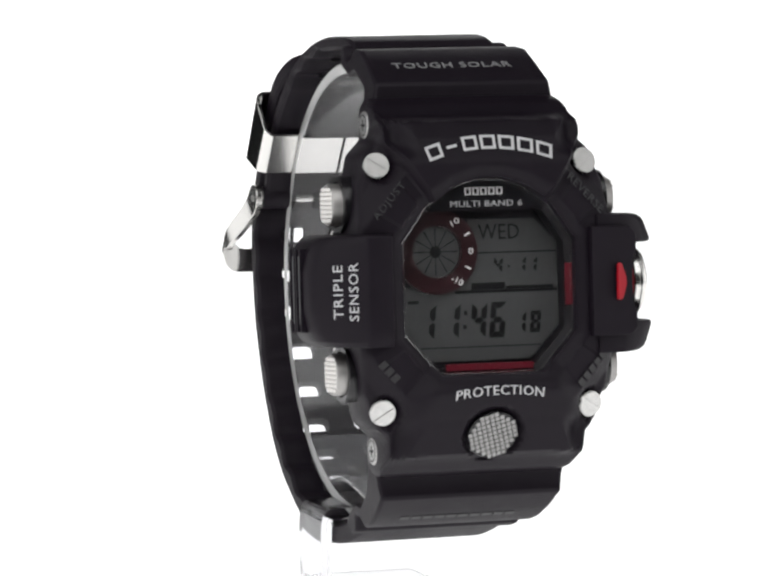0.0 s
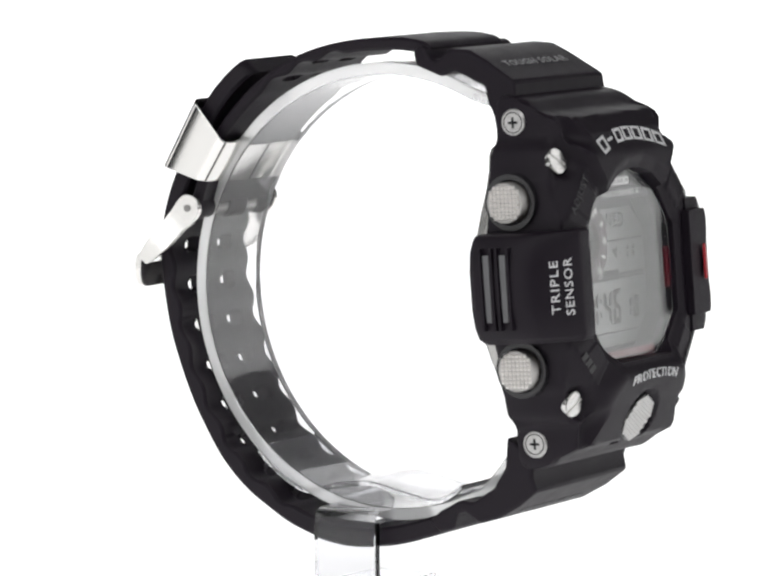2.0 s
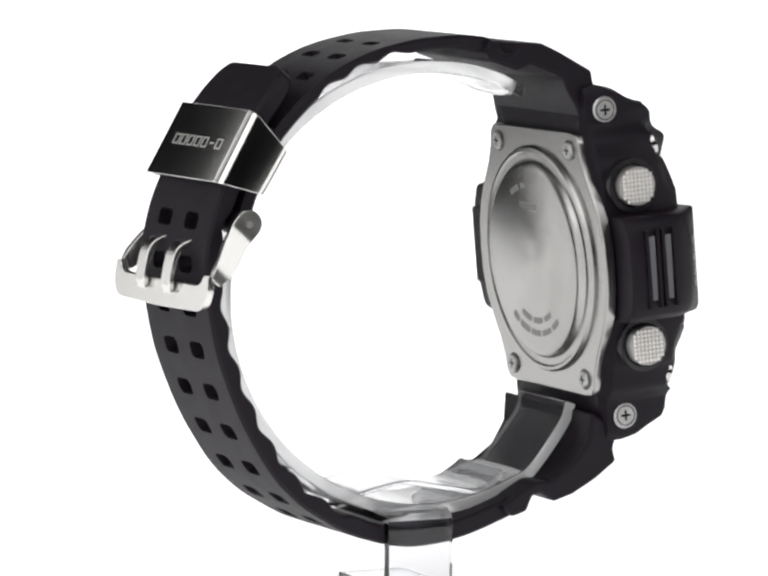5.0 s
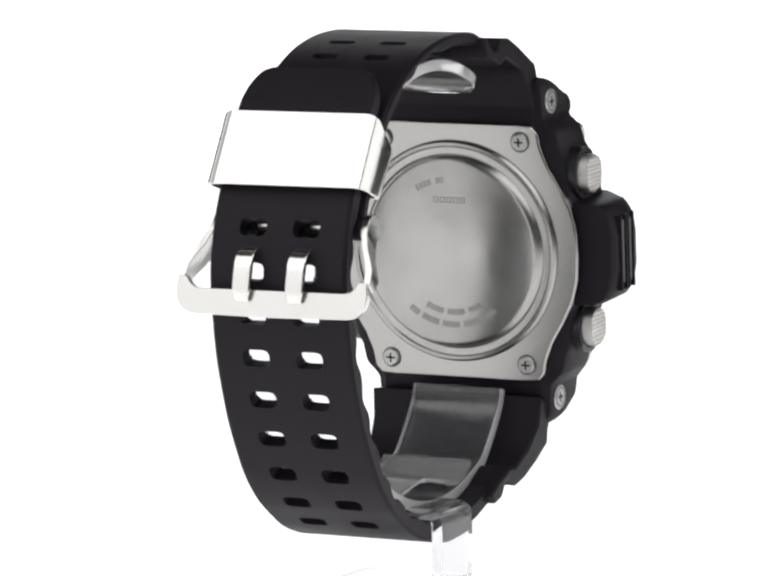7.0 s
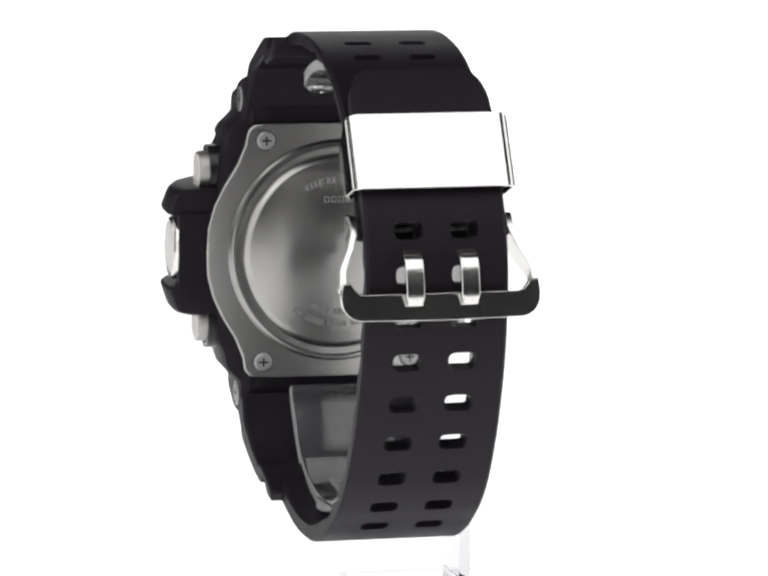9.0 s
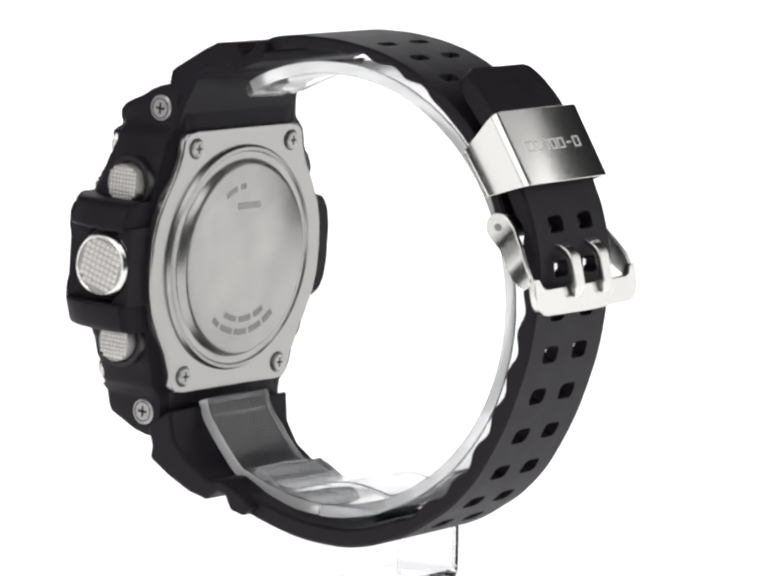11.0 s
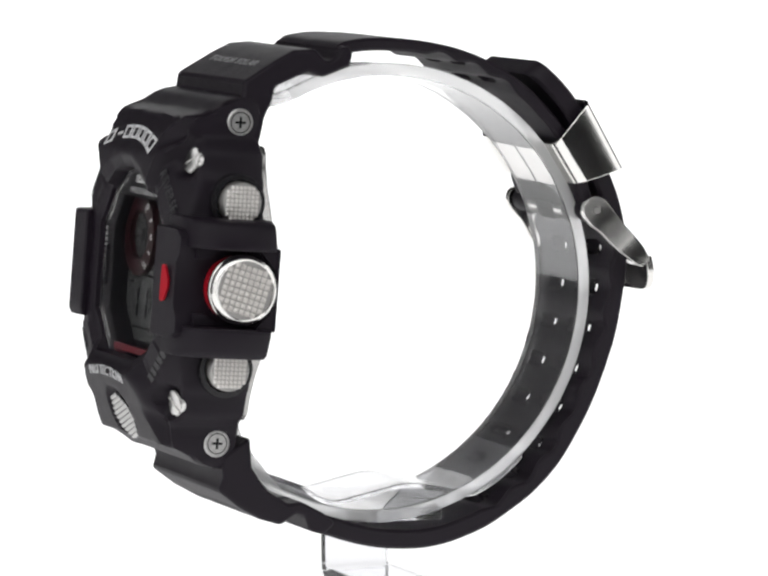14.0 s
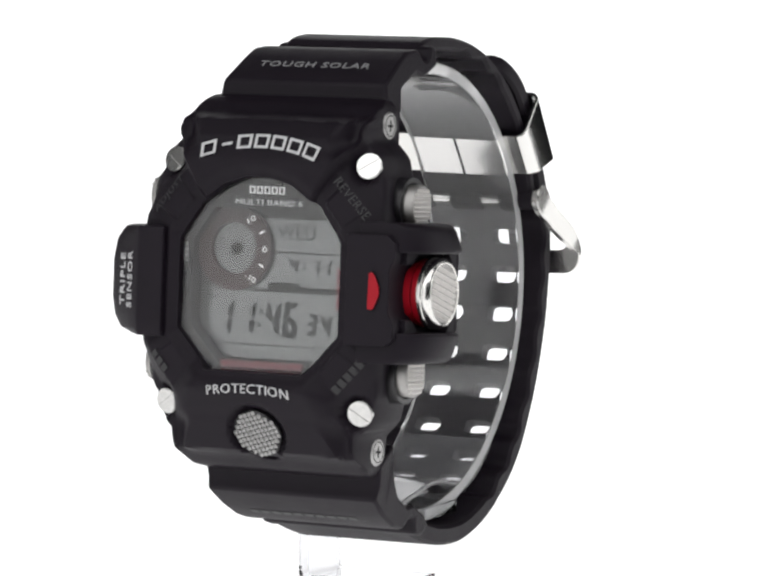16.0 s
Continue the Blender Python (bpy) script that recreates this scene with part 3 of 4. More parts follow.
    g = part("crown_guard", merge(body, upper, lower, rear, *fills), RESIN, watch, "black resin crown guard with two prongs", bevel=0.5, seg=3)
    red = prism([(-0.75, 2.6), (-0.45, 2.9), (0.0, 2.7), (0.85, 0.7), (0.9, -0.6), (0.1, -2.7), (-0.3, -2.9), (-0.85, -2.8)], -0.3, 0.1)
    nn = Vector((1.1, 0, 3.1)).normalized()
    part("marker", mapped(red, plane_map((21.4, 0.1, 17.35), Vector((0, 1, 0)).cross(nn), (0, 1, 0), lambda p: K(tuple(p)))), RED, g, "red painted marker")
    m = side_map(21.5, -0.1, 6.2, 1)   # along the crown's stem
    c = part("crown", mapped(lathe([(0.3, 4.3), (5.3, 4.3), (5.65, 4.55), (5.65, 5.15), (5.45, 5.3), (5.45, 5.5), (5.6, 5.65), (5.6, 6.0), (5.25, 6.55), (4.85, 6.75), (4.65, 6.65), (4.6, 6.35), (0.3, 6.35)], 56), m), BUCKLE, watch, "large steel crown with a knurled face")
    part("crown_face", mapped(lathe([(0.3, 6.1), (4.62, 6.1), (4.62, 6.4), (0.3, 6.4)], 40), m), GROOVE, c, "dark grooved face")
    cr, sr = math.cos(radians(15)), math.sin(radians(15))
    part("knurling", mapped(knurl(4.62, 0.98, 0.55), lambda x, y, z: m(cr * x - sr * y, sr * x + cr * y, z + 6.4)), KNURL, c)
    part("red_ring", mapped(annulus(4.4, 5.35, 1.6, 3.2), m), RED, c, "glossy red ring behind the crown")
    part("red_ring", mapped(annulus(4.4, 5.2, 3.4, 4.4), m), RED, c, "glossy red ring behind the crown")
    part("stem", mapped(lathe([(0.3, 0), (4.9, 0), (4.9, 4.35), (0.3, 4.35)], 40), m), RED_DARK, c, "dark red stem between the rings")
    part("collar", mapped(annulus(5.5, 6.3, -0.5, 1.3), m), RESIN_GLOSS, c, "black collar in the guard's pocket")


def caseback(watch):
    h = [(12.6, 22.3), (15.0, 22.0), (16.1, 20.8), (16.5, 18.4), (17.8, 15.2), (20.0, 11.6), (21.8, 8.0), (22.8, 4.2), (23.0, 0)]
    h += [(x, -w) for x, w in h[::-1][1:]]
    poly = h + [(-x, w) for x, w in h[::-1]]
    plate = part("case_back", prism(poly, -0.7, 1.2, in_case), BRUSHED_BACK, watch, "brushed steel case back plate", bevel=0.3)
    lid = lathe([(19.3, -0.2), (19.3, -1.0), (18.9, -1.5), (18.4, -1.6), (18.1, -1.3), (17.0, -1.3), (16.7, -1.7), (16.3, -2.2), (15.6, -2.5), (0.3, -2.55)], 72)
    lid_ob = part("lid", mapped(lid, in_case), LID, plate, "round turned steel lid")
    # engraved lines of small marks along arcs, and a row of open boxes above
    for r, a0, a1, n in ((12.6, -128, -52, 26), (10.4, -120, -60, 17), (12.6, 62, 84, 7)):
        for k in range(n):
            if k % 6 == 4:
                continue
            a = radians(a0 + (a1 - a0) * k / (n - 1))
            c, s = math.cos(a), math.sin(a)
            q = [(-0.28, -0.5), (0.28, -0.5), (0.28, 0.5), (-0.28, 0.5)]
            part("engraving", mapped(prism(q, -2.57, -2.5), lambda x, y, z: in_case(c * (r + y) - s * x, s * (r + y) + c * x, z)), ENGRAVED, lid_ob)
    for k in range(5):
        x0 = -3.0 + 1.25 * k
        box = merge(*[prism([(x0 + p, 8.6 + q), (x0 + r, 8.6 + q), (x0 + r, 8.6 + t), (x0 + p, 8.6 + t)], -2.58, -2.5) for p, q, r, t in ((0, 0, 0.2, 1.1), (0.75, 0, 0.95, 1.1), (0.2, 0, 0.75, 0.2), (0.2, 0.9, 0.75, 1.1))])
        part("mark", mapped(box, in_case), ENGRAVED, lid_ob)
    for sx in (-1, 1):
        for sw in (-1, 1):
            mm = lambda x, y, z, sx=sx, sw=sw: K((12.9 * sx + x, 19.3 * sw + y, -0.7 - z))
            s = part("back_screw", mapped(lathe([(0.2, -0.4), (1.55, -0.4), (1.55, 0.35), (1.3, 0.6), (0.2, 0.6)], 24), mm), SCREW, plate, "small cross-headed screw")
            part("recess", mapped(merge(prism([(-0.8, -0.16), (0.8, -0.16), (0.8, 0.16), (-0.8, 0.16)], 0.5, 0.63), prism([(-0.16, -0.8), (0.16, -0.8), (0.16, 0.8), (-0.16, 0.8)], 0.5, 0.635)), mm), LCD_INK, plate, "dark cross-shaped recess")
            part("washer", mapped(annulus(1.57, 1.8, -0.2, 0.06, 28), mm), GREY_RESIN, plate, "dark ring round the screw")


# ---------------------------------------------------------------- display
def seg_poly(name, w, h, t, slant):
    g = 0.09 * t
    q = {"a": [(0, h), (w, h), (w - t, h - t), (t, h - t)], "d": [(t, t), (w - t, t), (w, 0), (0, 0)],
         "g": [(t * 0.5, h / 2), (t, h / 2 + t / 2), (w - t, h / 2 + t / 2), (w - t * 0.5, h / 2), (w - t, h / 2 - t / 2), (t, h / 2 - t / 2)],
         "f": [(0, h - g), (t, h - t - g), (t, h / 2 + t / 2 + g), (t * 0.4, h / 2 + g), (0, h / 2 + t * 0.4)],
         "b": [(w, h - g), (w, h / 2 + t * 0.4), (w - t * 0.4, h / 2 + g), (w - t, h / 2 + t / 2 + g), (w - t, h - t - g)],
         "e": [(0, g), (0, h / 2 - t * 0.4), (t * 0.4, h / 2 - g), (t, h / 2 - t / 2 - g), (t, t + g)],
         "c": [(w, g), (w - t, t + g), (w - t, h / 2 - t / 2 - g), (w - t * 0.4, h / 2 - g), (w, h / 2 - t * 0.4)]}[name]
    return [(x + slant * y, y) for x, y in q]


LIT = {"1": "bc", "4": "fgbc", "6": "afgedc", "8": "abcdefg", "3": "abgcd"}
FACE = 9.3     # the display's surface in the case


def digit(ch, x, w, sw, sh, t, slant=0.1):
    return merge(*[prism([(x + a, w + b) for a, b in seg_poly(s, sw, sh, t, slant)], FACE + 0.24, FACE + 0.29, in_case) for s in LIT[ch]])


MOVERS = []


def display(watch):
    base = part("dial_plate", prism([(x * 1.04, w * 1.04) for x, w in OPEN_TOP], FACE - 1.4, FACE, in_case), DIAL_BLACK, watch, "black dial plate under the glass")
    win = [(-1.6, 10.4), (9.6, 10.4), (13.4, 6.4), (13.4, -6.6), (8.4, -11.8), (-8.4, -11.8), (-13.4, -6.0), (-13.4, -1.4), (-12.0, 1.4), (-3.4, 1.4)]
    lcd = part("lcd", prism(win, FACE, FACE + 0.2, in_case), LCD, watch, "grey liquid crystal display showing day, date and time")

    def box(x0, w0, x1, w1, h0=0.2, h1=0.26):
        return prism([(x0, w0), (x1, w0), (x1, w1), (x0, w1)], FACE + h0, FACE + h1, in_case)
    for b in ((-2.2, 5.0, 13.3, 5.25), (-4.0, -1.2, 13.3, -0.75), (-10.2, -9.75, 10.2, -9.55)):
        part("divider", box(*b), LCD_INK, lcd, "thin dark line")
    part("indicator", merge(box(-1.2, -0.7, 4.4, 0.4), box(4.6, -0.7, 12.6, -0.2)), LCD_INK, lcd, "dark bar graph")
    part("lettering", mapped(lettering("WED", 6.9, 2.4, 0.05, 1.05), plane_map((3.6, 8.4, FACE + 0.22), (1, 0, 0), (0, 1, 0), lambda p: K(tuple(p)))), LCD_INK, lcd, "dark display letters")
    part("indicator", box(-11.9, -2.6, -10.1, -2.1), LCD_INK, lcd, "small dark bar")
    for ch, x in (("4", 2.5), ("1", 6.4), ("1", 8.3)):
        part("digit", digit(ch, x, 1.9, 1.5, 2.5, 0.58), LCD_INK, lcd)
    part("date_dot", box(5.0, 2.7, 5.4, 3.1, 0.24, 0.29), LCD_INK, lcd)
    for ch, x in (("1", -9.9), ("1", -5.8), ("4", -1.7), ("6", 1.5)):
        part("digit", digit(ch, x - (0.4 if ch == "1" else 0), -8.3, 2.6, 5.6, 0.95), LCD_INK, lcd)
    part("colon", merge(box(-2.75, -6.8, -2.2, -6.1, 0.24, 0.29), box(-2.55, -4.6, -2.0, -3.9, 0.24, 0.29)), LCD_INK, lcd)
    # seconds: 18 at the start, 34 at the end; three segments slide from the units to the tens
    sx, sw, sh, st, w0 = (5.9, 8.4), 1.75, 3.4, 0.66, -7.7

    def seg(k, s):
        return prism([(sx[k] + a, w0 + b) for a, b in seg_poly(s, sw, sh, st, 0.1)], FACE + 0.24, FACE + 0.29, in_case)
    part("digit", merge(seg(0, "b"), seg(0, "c")), LCD_INK, lcd)
    part("digit", merge(*[seg(1, s) for s in "bcfg"]), LCD_INK, lcd)
    for a, b in (("a", "a"), ("d", "d"), ("g", "g")):
        if a == "g":
            # the upright lower-left bar becomes the middle bar of the tens
            ob = part("segment", seg(1, "e"), LCD_INK, lcd)
            c0 = Vector(K((sx[1] + st / 2 + 0.1, w0 + sh * 0.26, FACE + 0.26)))
            c1 = Vector(K((sx[0] + sw / 2 + 0.17, w0 + sh / 2, FACE + 0.26)))
            turn = Matrix.Rotation(radians(84), 4, Vector((0, -CL, SL)))
            m = Matrix.Translation(c1 * U) @ turn @ Matrix.Translation(-c0 * U)
        else:
            ob = part("segment", seg(1, a), LCD_INK, lcd)
            m = Matrix.Translation((Vector(K((sx[0] - sx[1], 0, 0))) - Vector(K((0, 0, 0)))) * U)
        MOVERS.append((ob, m))

    # round graph with its red ring
    dm = lambda x, y, z: K((x - 7.1, y + 5.5, z + FACE))
    ring = part("graph_ring", mapped(annulus(4.1, 6.7, 0.0, 1.2, 56), dm), RED_DARK, watch, "dark red dial ring with white figures")
    part("graph", mapped(lathe([(0.2, 0.05), (4.1, 0.05), (4.1, 0.25), (0.2, 0.25)], 40), dm), LCD, watch, "round grey graph with dark spokes")
    spokes = []
    for i in range(12):
        a = 2 * math.pi * i / 12
        c, s = math.cos(a), math.sin(a)
        spokes.append(mapped(prism([(0.9, -0.06), (3.7, -0.12), (3.7, 0.12), (0.9, 0.06)], 0.26, 0.31), lambda x, y, z: (c * x - s * y, s * x + c * y, z)))
    spokes.append(lathe([(0.1, 0.26), (0.95, 0.26), (0.95, 0.32), (0.1, 0.32)], 20))
    part("spokes", mapped(merge(*spokes), dm), LCD_INK, ring, "dark radial spokes")
    for text, a, ln in (("10", 57, 1.5), ("0", 0, 0.8), ("-10", -55, 2.0)):
        x, y = 5.6 * math.cos(radians(a)), 5.6 * math.sin(radians(a))
        u = (math.cos(radians(a * 0.5 + 90)), math.sin(radians(a * 0.5 + 90)))
        part("figure", mapped(lettering(text, ln, 1.0, 0.05), plane_map((x - 7.1, y + 5.5, FACE + 1.23), (u[1], -u[0], 0), (u[0], u[1], 0), lambda p: K(tuple(p)))), PRINT_WHITE, ring, "small white figure")
    for a in (28, -27):
        x, y = 5.7 * math.cos(radians(a)), 5.7 * math.sin(radians(a))
        q = prism([(-0.5, -0.14), (0.5, -0.14), (0.5, 0.14), (-0.5, 0.14)], 1.22, 1.27, lambda p, r, z: dm(x + p * math.cos(radians(a)) - r * math.sin(radians(a)), y + p * math.sin(radians(a)) + r * math.cos(radians(a)), z))
        part("tick", q, PRINT_WHITE, ring, "small white tick")

    # chapter ring: sloping black band between the plate and the bezel, with red bars
    v, f = [], []
    N = 96
    for i in range(N):
        a = 2 * math.pi * i / N
        r = reach(OPEN_TOP, a)
        c, s = math.cos(a), math.sin(a)
        v += [in_case(c * r * k, s * r * k, q) for k, q in ((1.0, FACE), (0.93, FACE), (0.93, 12.3), (1.0, 13.4))]
    for i in range(N):
        j = (i + 1) % N
        f += [(4 * i + k, 4 * j + k, 4 * j + (k + 1) % 4, 4 * i + (k + 1) % 4) for k in range(4)]
    ch = part("chapter_ring", (v, f), DIAL_BLACK, watch, "sloping black inner ring with red bars")
    part("red_bar", prism([(-7.0, -13.15), (7.4, -13.15), (7.6, -12.1), (-7.2, -12.1)], 13.0, 13.45, in_case), RED_BAR, ch, "dark red bar")
    part("red_bar", prism([(13.2, -3.4), (14.2, -3.4), (14.2, 3.2), (13.2, 3.2)], 13.0, 13.45, in_case), RED_BAR, ch, "dark red bar")
    part("red_bar", prism([(-14.2, -3.4), (-13.6, -3.4), (-13.6, 3.2), (-14.2, 3.2)], 13.0, 13.45, in_case), DIAL_BLACK, ch)
    # print under the glass
    hood = [(10.2, 12.4), (6.2, 15.2), (2, 16.4), (-2, 16.4), (-6.2, 15.2), (-10.2, 12.4), (-9.4, 11.9), (9.4, 11.9)]
    plate = part("upper_plate", prism(hood, FACE, 12.95, in_case), DIAL_BLACK, watch, "black upper dial plate with pale print")
    for i in range(5):
        a0 = -3.2 + i * 1.32
        g = merge(*[prism([(a0 + p, 14.3 + q), (a0 + r, 14.3 + q), (a0 + r, 14.3 + t), (a0 + p, 14.3 + t)], 13.0, 13.06, in_case)
                    for p, q, r, t in ((0, 0, 0.24, 1.2), (0.8, 0, 1.04, 1.2), (0.24, 0, 0.8, 0.22), (0.24, 0.98, 0.8, 1.2))])
        part("mark", g, PRINT_WHITE, plate, "small white open box shape")
    part("lettering", mapped(lettering("MULTI BAND 6", 12.0, 0.95, 0.06, 1.05), plane_map((0.4, 12.95, 12.98), (1, 0, 0), (0, 1, 0), lambda p: K(tuple(p)))), PRINT, plate, "small grey printed words")
    for x, w, a, ln in ((-14.0, 2, 90, 9), (-13.0, 9.6, 56, 4), (-11.6, -11.2, -50, 4.5), (12.5, 10.2, -55, 6)):
        c, s = math.cos(radians(a)), math.sin(radians(a))
        bars = merge(*[prism([(-ln / 2 + k * 0.9, -0.3), (-ln / 2 + k * 0.9 + 0.6, -0.3), (-ln / 2 + k * 0.9 + 0.6, 0.3), (-ln / 2 + k * 0.9, 0.3)], 13.38, 13.44) for k in range(int(ln / 0.9))])
        part("print_bars", mapped(bars, lambda p, q, z: K((x + c * p - s * q, w + s * p + c * q, z))), PRINT_DIM, ch, "tiny pale print as bars")
    part("lettering", mapped(lettering("START/STOP", 7.6, 0.75, 0.06, 1.05), plane_map((11.75, -11.05, 13.42), (0.66, 0.75, 0), (-0.75, 0.66, 0), lambda p: K(tuple(p)))), PRINT_DIM, ch, "tiny pale print")
    g = part("glass", prism([(x * 0.985, w * 0.985) for x, w in OPEN_TOP], 13.5, 14.6, in_case), GLASS, watch, "clear flat mineral glass", bevel=0.25)
    g.visible_shadow = False


# ---------------------------------------------------------------- keeper and buckle
CX = -1.4
PIN = (31.4, 12.9)   # spring bar of the buckle, y and z


def rounded(w, h, r, n=6):
    out = []
    for cx, cy, a0 in ((w - r, h - r, 0), (-w + r, h - r, 90), (-w + r, -h + r, 180), (w - r, -h + r, 270)):
        out += [(cx + r * math.cos(radians(a0 + 90 * k / n)), cy + r * math.sin(radians(a0 + 90 * k / n))) for k in range(n + 1)]
    return out


def keeper(watch):
    def loop(off, end):
        (yo, zo), (yi, zi) = end
        d = Vector((yo - yi, zo - zi))
        L = d.length
        d.normalize()
        mid = Vector(((yo + yi) / 2, (zo + zi) / 2))
        bulge = lambda x, q: x + math.copysign(0.3 * (1 - (2 * q / L) ** 2), x) * smooth(11, 13, abs(x))
        return [(CX + bulge(x, q), mid[0] + d[0] * q, mid[1] + d[1] * q) for x, q in rounded(13.3 - off, L / 2 - off, 1.7 - off * 0.6, 9)]
    bot, top = ((36.9, 19.8), (28.2, 17.3)), ((30.4, 31.2), (24.0, 23.9))
    rings = [loop(0, bot), loop(0, top), loop(0.6, top), loop(0.6, bot)]
    n = len(rings[0])
    v = [p for r in rings for p in r]
    f = [(k * n + i, k * n + (i + 1) % n, ((k + 1) % 4) * n + (i + 1) % n, ((k + 1) % 4) * n + i) for k in range(4) for i in range(n)]
    kp = part("keeper", mapped((v, f), twist), BRUSHED, watch, "wide brushed steel strap keeper", bevel=0.12)
    q = [(-0.22, -3.9), (0.22, -3.9), (0.22, 3.9), (-0.22, 3.9)]
    d = Vector((0, 28.2 - 24.0, 17.3 - 23.9)).normalized()
    part("seam", mapped(mapped(prism(q, -0.1, 0.06), plane_map((CX + 0.8, 26.07, 20.57), (-1, 0, 0), -d)), twist), LCD_INK, kp, "dark seam where the bent ends meet")
    # engraved mark, upside down as worn
    up = Vector((0, 30.4 - 36.9, 31.2 - 19.8)).normalized()
    nrm = Vector((0, up[2], -up[1]))
    face = plane_map(Vector((CX, 33.65, 25.5)) + nrm * 0.02, (1, 0, 0), -up)
    for i in range(7):
        a0 = (i - 3) * 1.9
        bars = ((-0.5, -0.12, 0.5, 0.12),) if i == 1 else ((-0.75, -0.75, -0.5, 0.75), (0.5, -0.75, 0.75, 0.75), (-0.5, -0.75, 0.5, -0.55), (-0.5, 0.55, 0.5, 0.75))
        g = merge(*[prism([(a0 + p, q), (a0 + r, q), (a0 + r, t), (a0 + p, t)], 0, 0.05) for p, q, r, t in bars])
        part("mark", mapped(mapped(mapped(g, lambda a, c, d: (a * 1.3, c * 1.25, d)), face), twist), ETCHED, kp, "small engraved open box shape")


def buckle(watch):
    arms = []
    along = Vector((38.9 - PIN[0], 4.5 - PIN[1])).normalized()
    over = Vector((-along[1], along[0]))
    for sx in (-1, 1):
        v, f = [], []
        # round flat head, a crease, then a flared shank that runs into the cross bar
        stations = [(-2.3 * math.cos(radians(a)), 2.3 * math.sin(radians(a))) for a in (4, 18, 36, 54, 72, 90)]
        stations += [(1.6, 2.25), (2.6, 2.1), (3.4, 2.0), (5.0, 1.95), (7.0, 1.9), (9.0, 1.65), (10.6, 1.3), (11.6, 0.9)]
        for q, h in stations:
            spread = 12.4 + 0.5 * smooth(2.2, 3.2, q) + 2.4 * smooth(3.0, 10.0, q)
            lag = 0.35 * smooth(3, 8, q)
            c = Vector(PIN) + along * q - over * lag
            for e, o in ((-h, 0), (h, 0), (h, 1.1), (-h, 1.1)):
                p = c + over * e
                v.append((CX + sx * (spread + o), p[0], p[1]))
        n = len(stations)
        for i in range(n - 1):
            f += [(4 * i + k, 4 * i + (k + 1) % 4, 4 * i + 4 + (k + 1) % 4, 4 * i + 4 + k) for k in range(4)]
        f += [(0, 1, 2, 3), tuple(range(4 * n - 4, 4 * n))]
        arms.append((v, f))
    # cross bar: a plate with rounded lower corners, cut out between the arms
    half_out = [(16.1, 5.2), (16.4, 3.6)] + [(13.2 + 3.2 * math.cos(radians(a)), 2.6 + 3.3 * math.sin(radians(a))) for a in range(0, -91, -15)] + [(6, -0.82), (0, -0.9)]
    outer = half_out + [(-x, z) for x, z in half_out[::-1][1:]]
    half_in = [(-14.9, 5.2)] + [(-12.4 - 2.2 * math.cos(radians(a)), 5.4 - 2.0 * math.sin(radians(a))) for a in range(20, 91, 14)] + [(-6, 3.4), (0, 3.4)]
    inner = half_in + [(-x, z) for x, z in half_in[::-1][1:]]
    bar = prism(outer + inner, 0, 1.2, lambda x, z, c: (CX + x, 39.3 + c - 0.12 * (z - 2) + 0.25 * (1 - (x / 16) ** 2), z))
    b = part("buckle", mapped(merge(*arms, bar), twist), BUCKLE, watch, "polished steel double-tongue buckle frame", bevel=0.25)
    part("pin", mapped(lathe([(0.2, -13.7), (0.6, -13.7), (0.6, 13.7), (0.2, 13.7)], 16), lambda x, y, z: twist(CX + z, PIN[0] + x, PIN[1] + y)), ENGRAVED, b, "dark steel spring bar")
    for x0 in (4.55, -4.55):
        part("tongue_loop", mapped(lathe([(0.2, x0 - 1.5), (1.45, x0 - 1.5), (1.45, x0 + 1.5), (0.2, x0 + 1.5)], 20), lambda x, y, z: twist(CX + z, PIN[0] + x, PIN[1] + y)), BUCKLE, b)
        path = [(32.0, 12.4), (34.8, 10.4), (38.6, 9.4), (40.2, 8.2), (41.0, 5.6), (41.4, 3.2), (41.1, 1.6)]
        s, ys, zs = spline(path, 0.7)
        v, f = [], []
        for i in range(len(s)):
            a, c = max(0, i - 1), min(len(s) - 1, i + 1)
            ty, tz = ys[c] - ys[a], zs[c] - zs[a]
            L = math.hypot(ty, tz)
            ny, nz = -tz / L, ty / L
            hw = 1.5 if i < len(s) - 2 else 1.25
            for x, q in ((-hw, 0.45), (hw, 0.45), (hw, -0.45), (-hw, -0.45)):
                v.append((CX + x0 + x, ys[i] + ny * q, zs[i] + nz * q))
        for i in range(len(s) - 1):
            f += [(4 * i + k, 4 * i + (k + 1) % 4, 4 * i + 4 + (k + 1) % 4, 4 * i + 4 + k) for k in range(4)]
        f += [(0, 1, 2, 3), tuple(range(4 * len(s) - 4, 4 * len(s)))]
        part("tongue", mapped((v, f), twist), BUCKLE, b, "polished steel tongue", bevel=0.15)


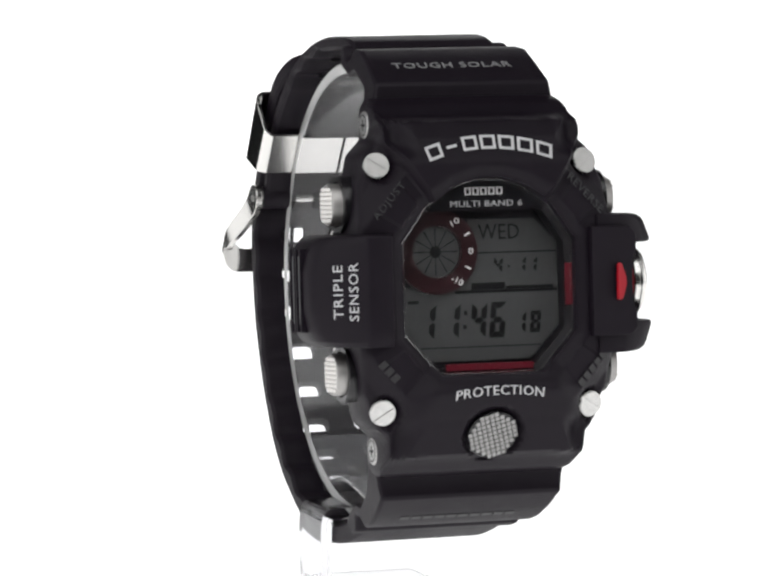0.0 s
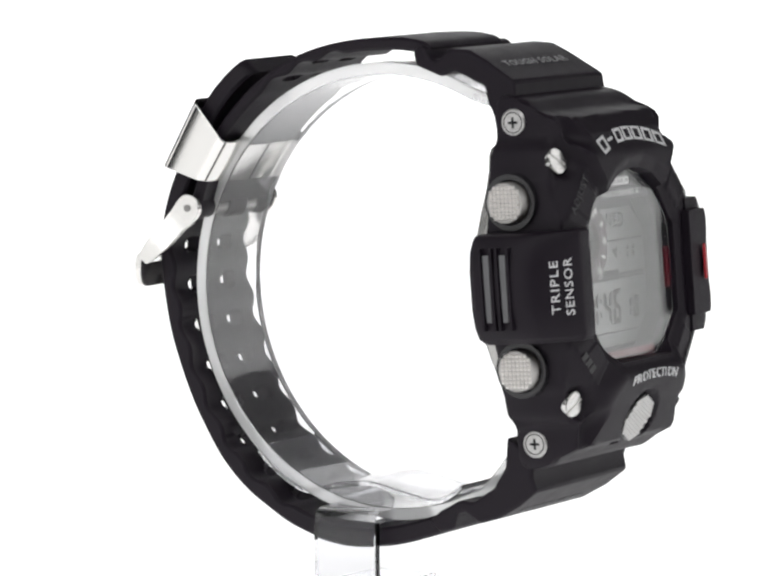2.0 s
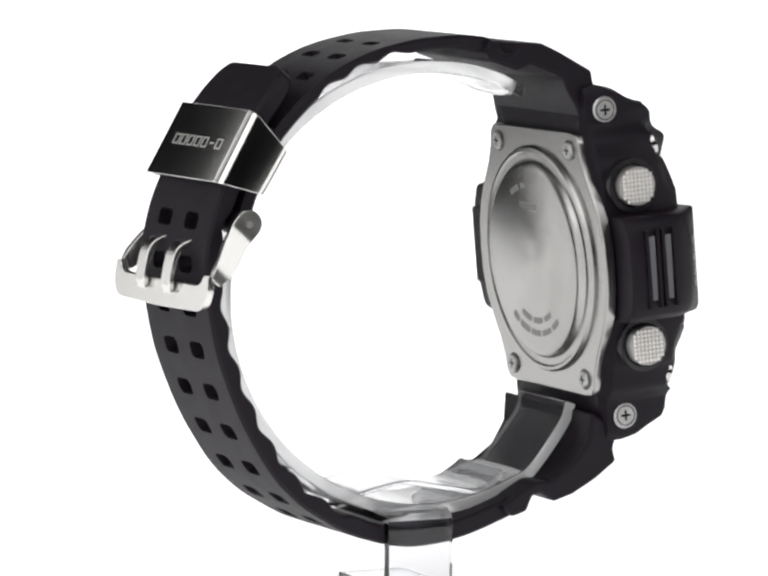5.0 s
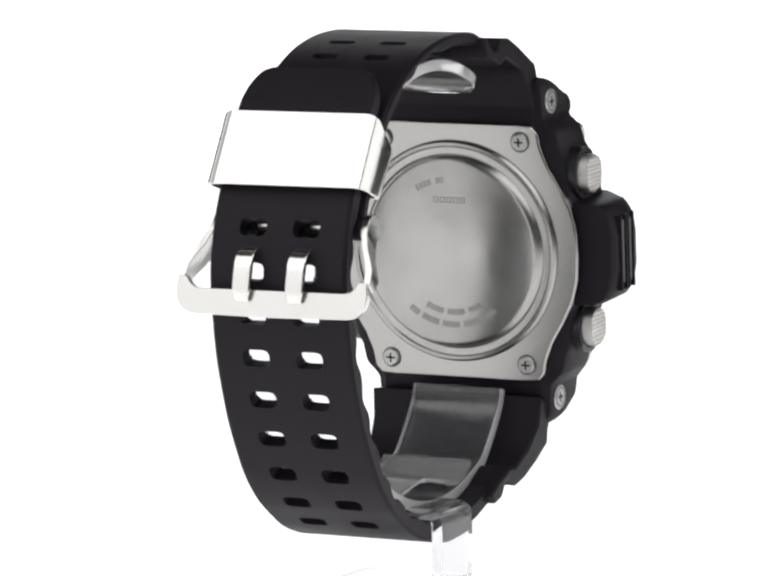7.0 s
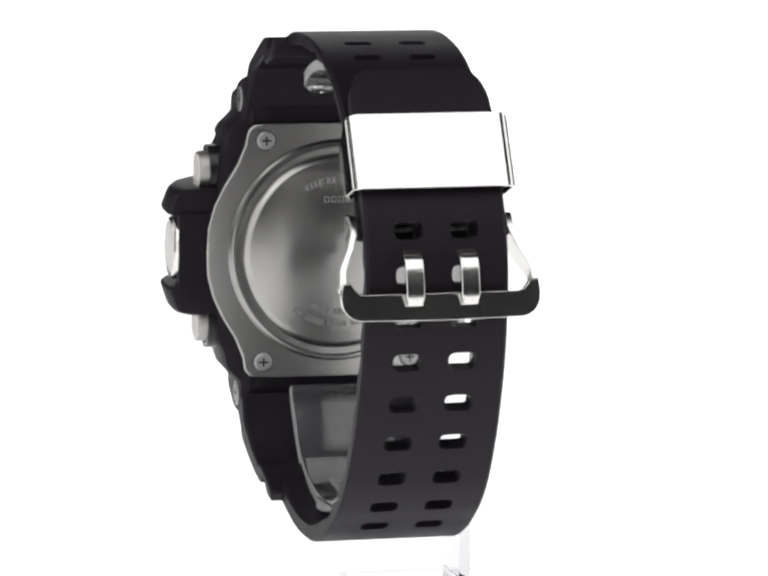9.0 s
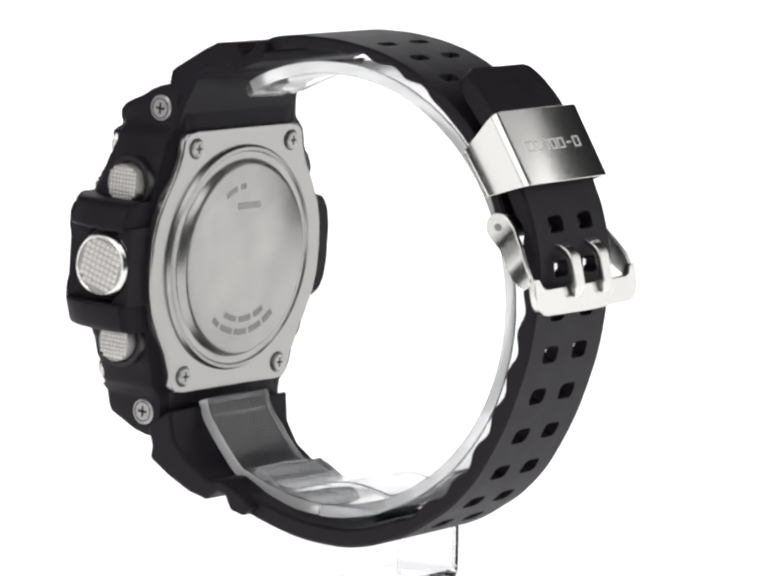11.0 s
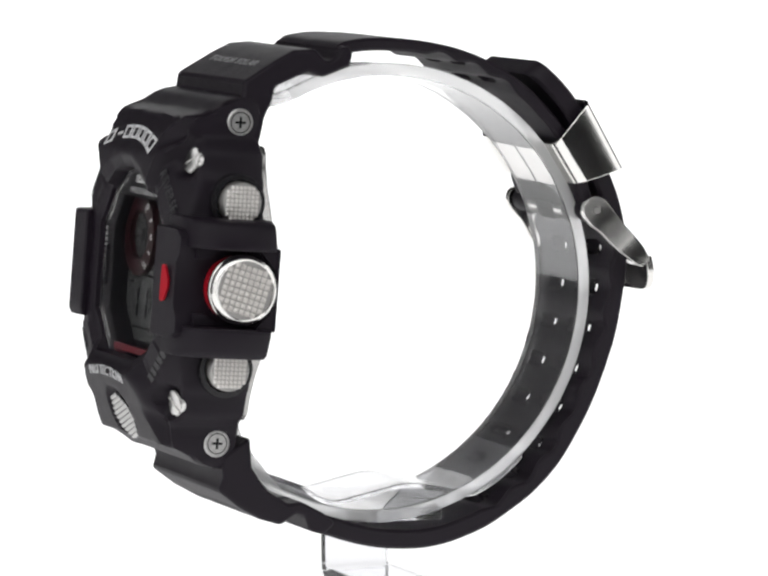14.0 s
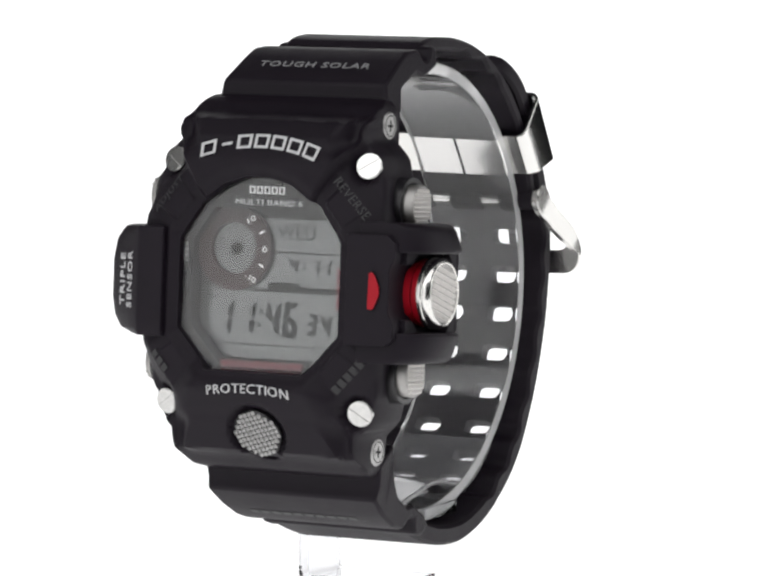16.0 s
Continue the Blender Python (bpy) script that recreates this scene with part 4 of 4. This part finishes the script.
# ---------------------------------------------------------------- stand
def sheet_yz(pts, t, x0, x1, nx=2, step=1.0, round_end=0.0):
    """A bent clear sheet: a line in y and z with a thickness, from x0 to x1."""
    s, ys, zs = spline(pts, step)
    out, inn = [], []
    for i in range(len(s)):
        a, c = max(0, i - 1), min(len(s) - 1, i + 1)
        ty, tz = ys[c] - ys[a], zs[c] - zs[a]
        L = math.hypot(ty, tz)
        out.append((ys[i], zs[i]))
        inn.append((ys[i] - tz / L * t, zs[i] + ty / L * t))
    n = len(out)
    def wide(i):
        e = s[-1] - s[i]
        return 1 if e >= round_end else 0.3 + 0.7 * math.sqrt(max(0, 1 - (1 - e / round_end) ** 2))
    v = [((x0 + x1) / 2 + (x - (x0 + x1) / 2) * wide(i % n), *p) for x in (x0, x1) for i, p in enumerate(out + inn)]
    f = []
    for i in range(n - 1):
        f += [(i, i + 1, 2 * n + i + 1, 2 * n + i), (n + i, 3 * n + i, 3 * n + i + 1, n + i + 1), (i, n + i, n + i + 1, i + 1), (2 * n + i, 2 * n + i + 1, 3 * n + i + 1, 3 * n + i)]
    f += [(0, 2 * n, 3 * n, n), (n - 1, 2 * n - 1, 4 * n - 1, 3 * n - 1)]
    return v, f


def stand():
    st = new("watch_stand")
    tagged(st, "clear acrylic watch stand with a C-shaped ring and foot", "display stand")
    ring = [(-4.7 + 37.7 * math.cos(radians(a)), 0.2 + 37.8 * math.sin(radians(a))) for a in range(-128, 122, 6)]
    ring = [(-32.2, -20.4), (-30.6, -24.4)] + ring[1:] + [(-24.6, 33.0)]
    rg = part("ring", sheet_yz(ring, 2.1, -8.6, 8.2, step=0.7, round_end=6.0), ACRYLIC, st, bevel=0.3)
    rg.data.materials.append(ACRYLIC_EDGE)
    for p in rg.data.polygons:
        if abs(p.normal.x) > 0.9:
            p.material_index = 1
    saddle = [(-19.2, -31.4), (-16.5, -33.4), (-13.0, -34.4), (-7, -33.4), (-0.4, -32.3), (6.1, -33.3), (11, -34.4), (15, -32.9), (18.7, -30.4), (21.0, -28.3)]
    part("saddle", sheet_yz(saddle, 0.9, -8.4, 8.0), ACRYLIC_SADDLE, st, bevel=0.2)
    path = [(9.0, -35.6), (2.0, -35.6), (-6, -35.6), (-12.2, -35.6), (-13.9, -36.0), (-14.6, -37.3), (-14.8, -40), (-14.8, -44), (-14.7, -47.6), (-14.3, -49.2), (-13.0, -50.0), (-10, -50.1), (-2, -50.1), (5, -50.1)]
    v, f = sheet_yz(path, 1.9, -6.0, 5.6)
    part("post", ([(y, x, z) for x, y, z in v], f), ACRYLIC_POST, st, bevel=0.55, seg=3)
    return st


def wrist_watch():
    w = new("wrist_watch")
    tagged(w, "chunky black resin digital watch with red accents on a clear ring", "watch")
    straps(w)
    lugs(w)
    case(w)
    guards(w)
    side_buttons(w)
    caseback(w)
    display(w)
    keeper(w)
    buckle(w)
    return w


TURN = [(0.0, 19.1), (0.5, 29.2), (1.0, 39.1), (1.5, 48.85), (2.0, 58.45), (2.5, 67.95), (3.0, 77.3), (3.7, 90.4), (5.0, 115.5), (5.8, 130.95), (6.5, 144.1), (7.0, 153.5), (7.5, 163.05), (8.0, 172.8), (8.5, 182.8), (9.5, 203.0), (10.5, 223.4), (11.0, 233.65), (11.5, 243.85), (12.0, 254.0), (12.5, 263.95), (13.0, 273.85), (13.5, 283.8), (14.0, 293.7), (14.5, 303.5), (15.0, 313.3), (15.5, 322.95), (16.0, 332.45)]


def motions():
    rows = []
    for t, a in TURN:
        m = pose(0, 0, LIFT, 0, 0, a) @ pose(1.5 * U, 0, 0)
        rows.append((t, m))
    walk(WATCH, rows)
    walk(STAND, rows)
    for ob, m in MOVERS:
        walk(ob, [(0.0, Matrix()), (5.0, Matrix()), (9.0, m), (16.0, m)])


studio()
STAND = stand()
WATCH = wrist_watch()
motions()
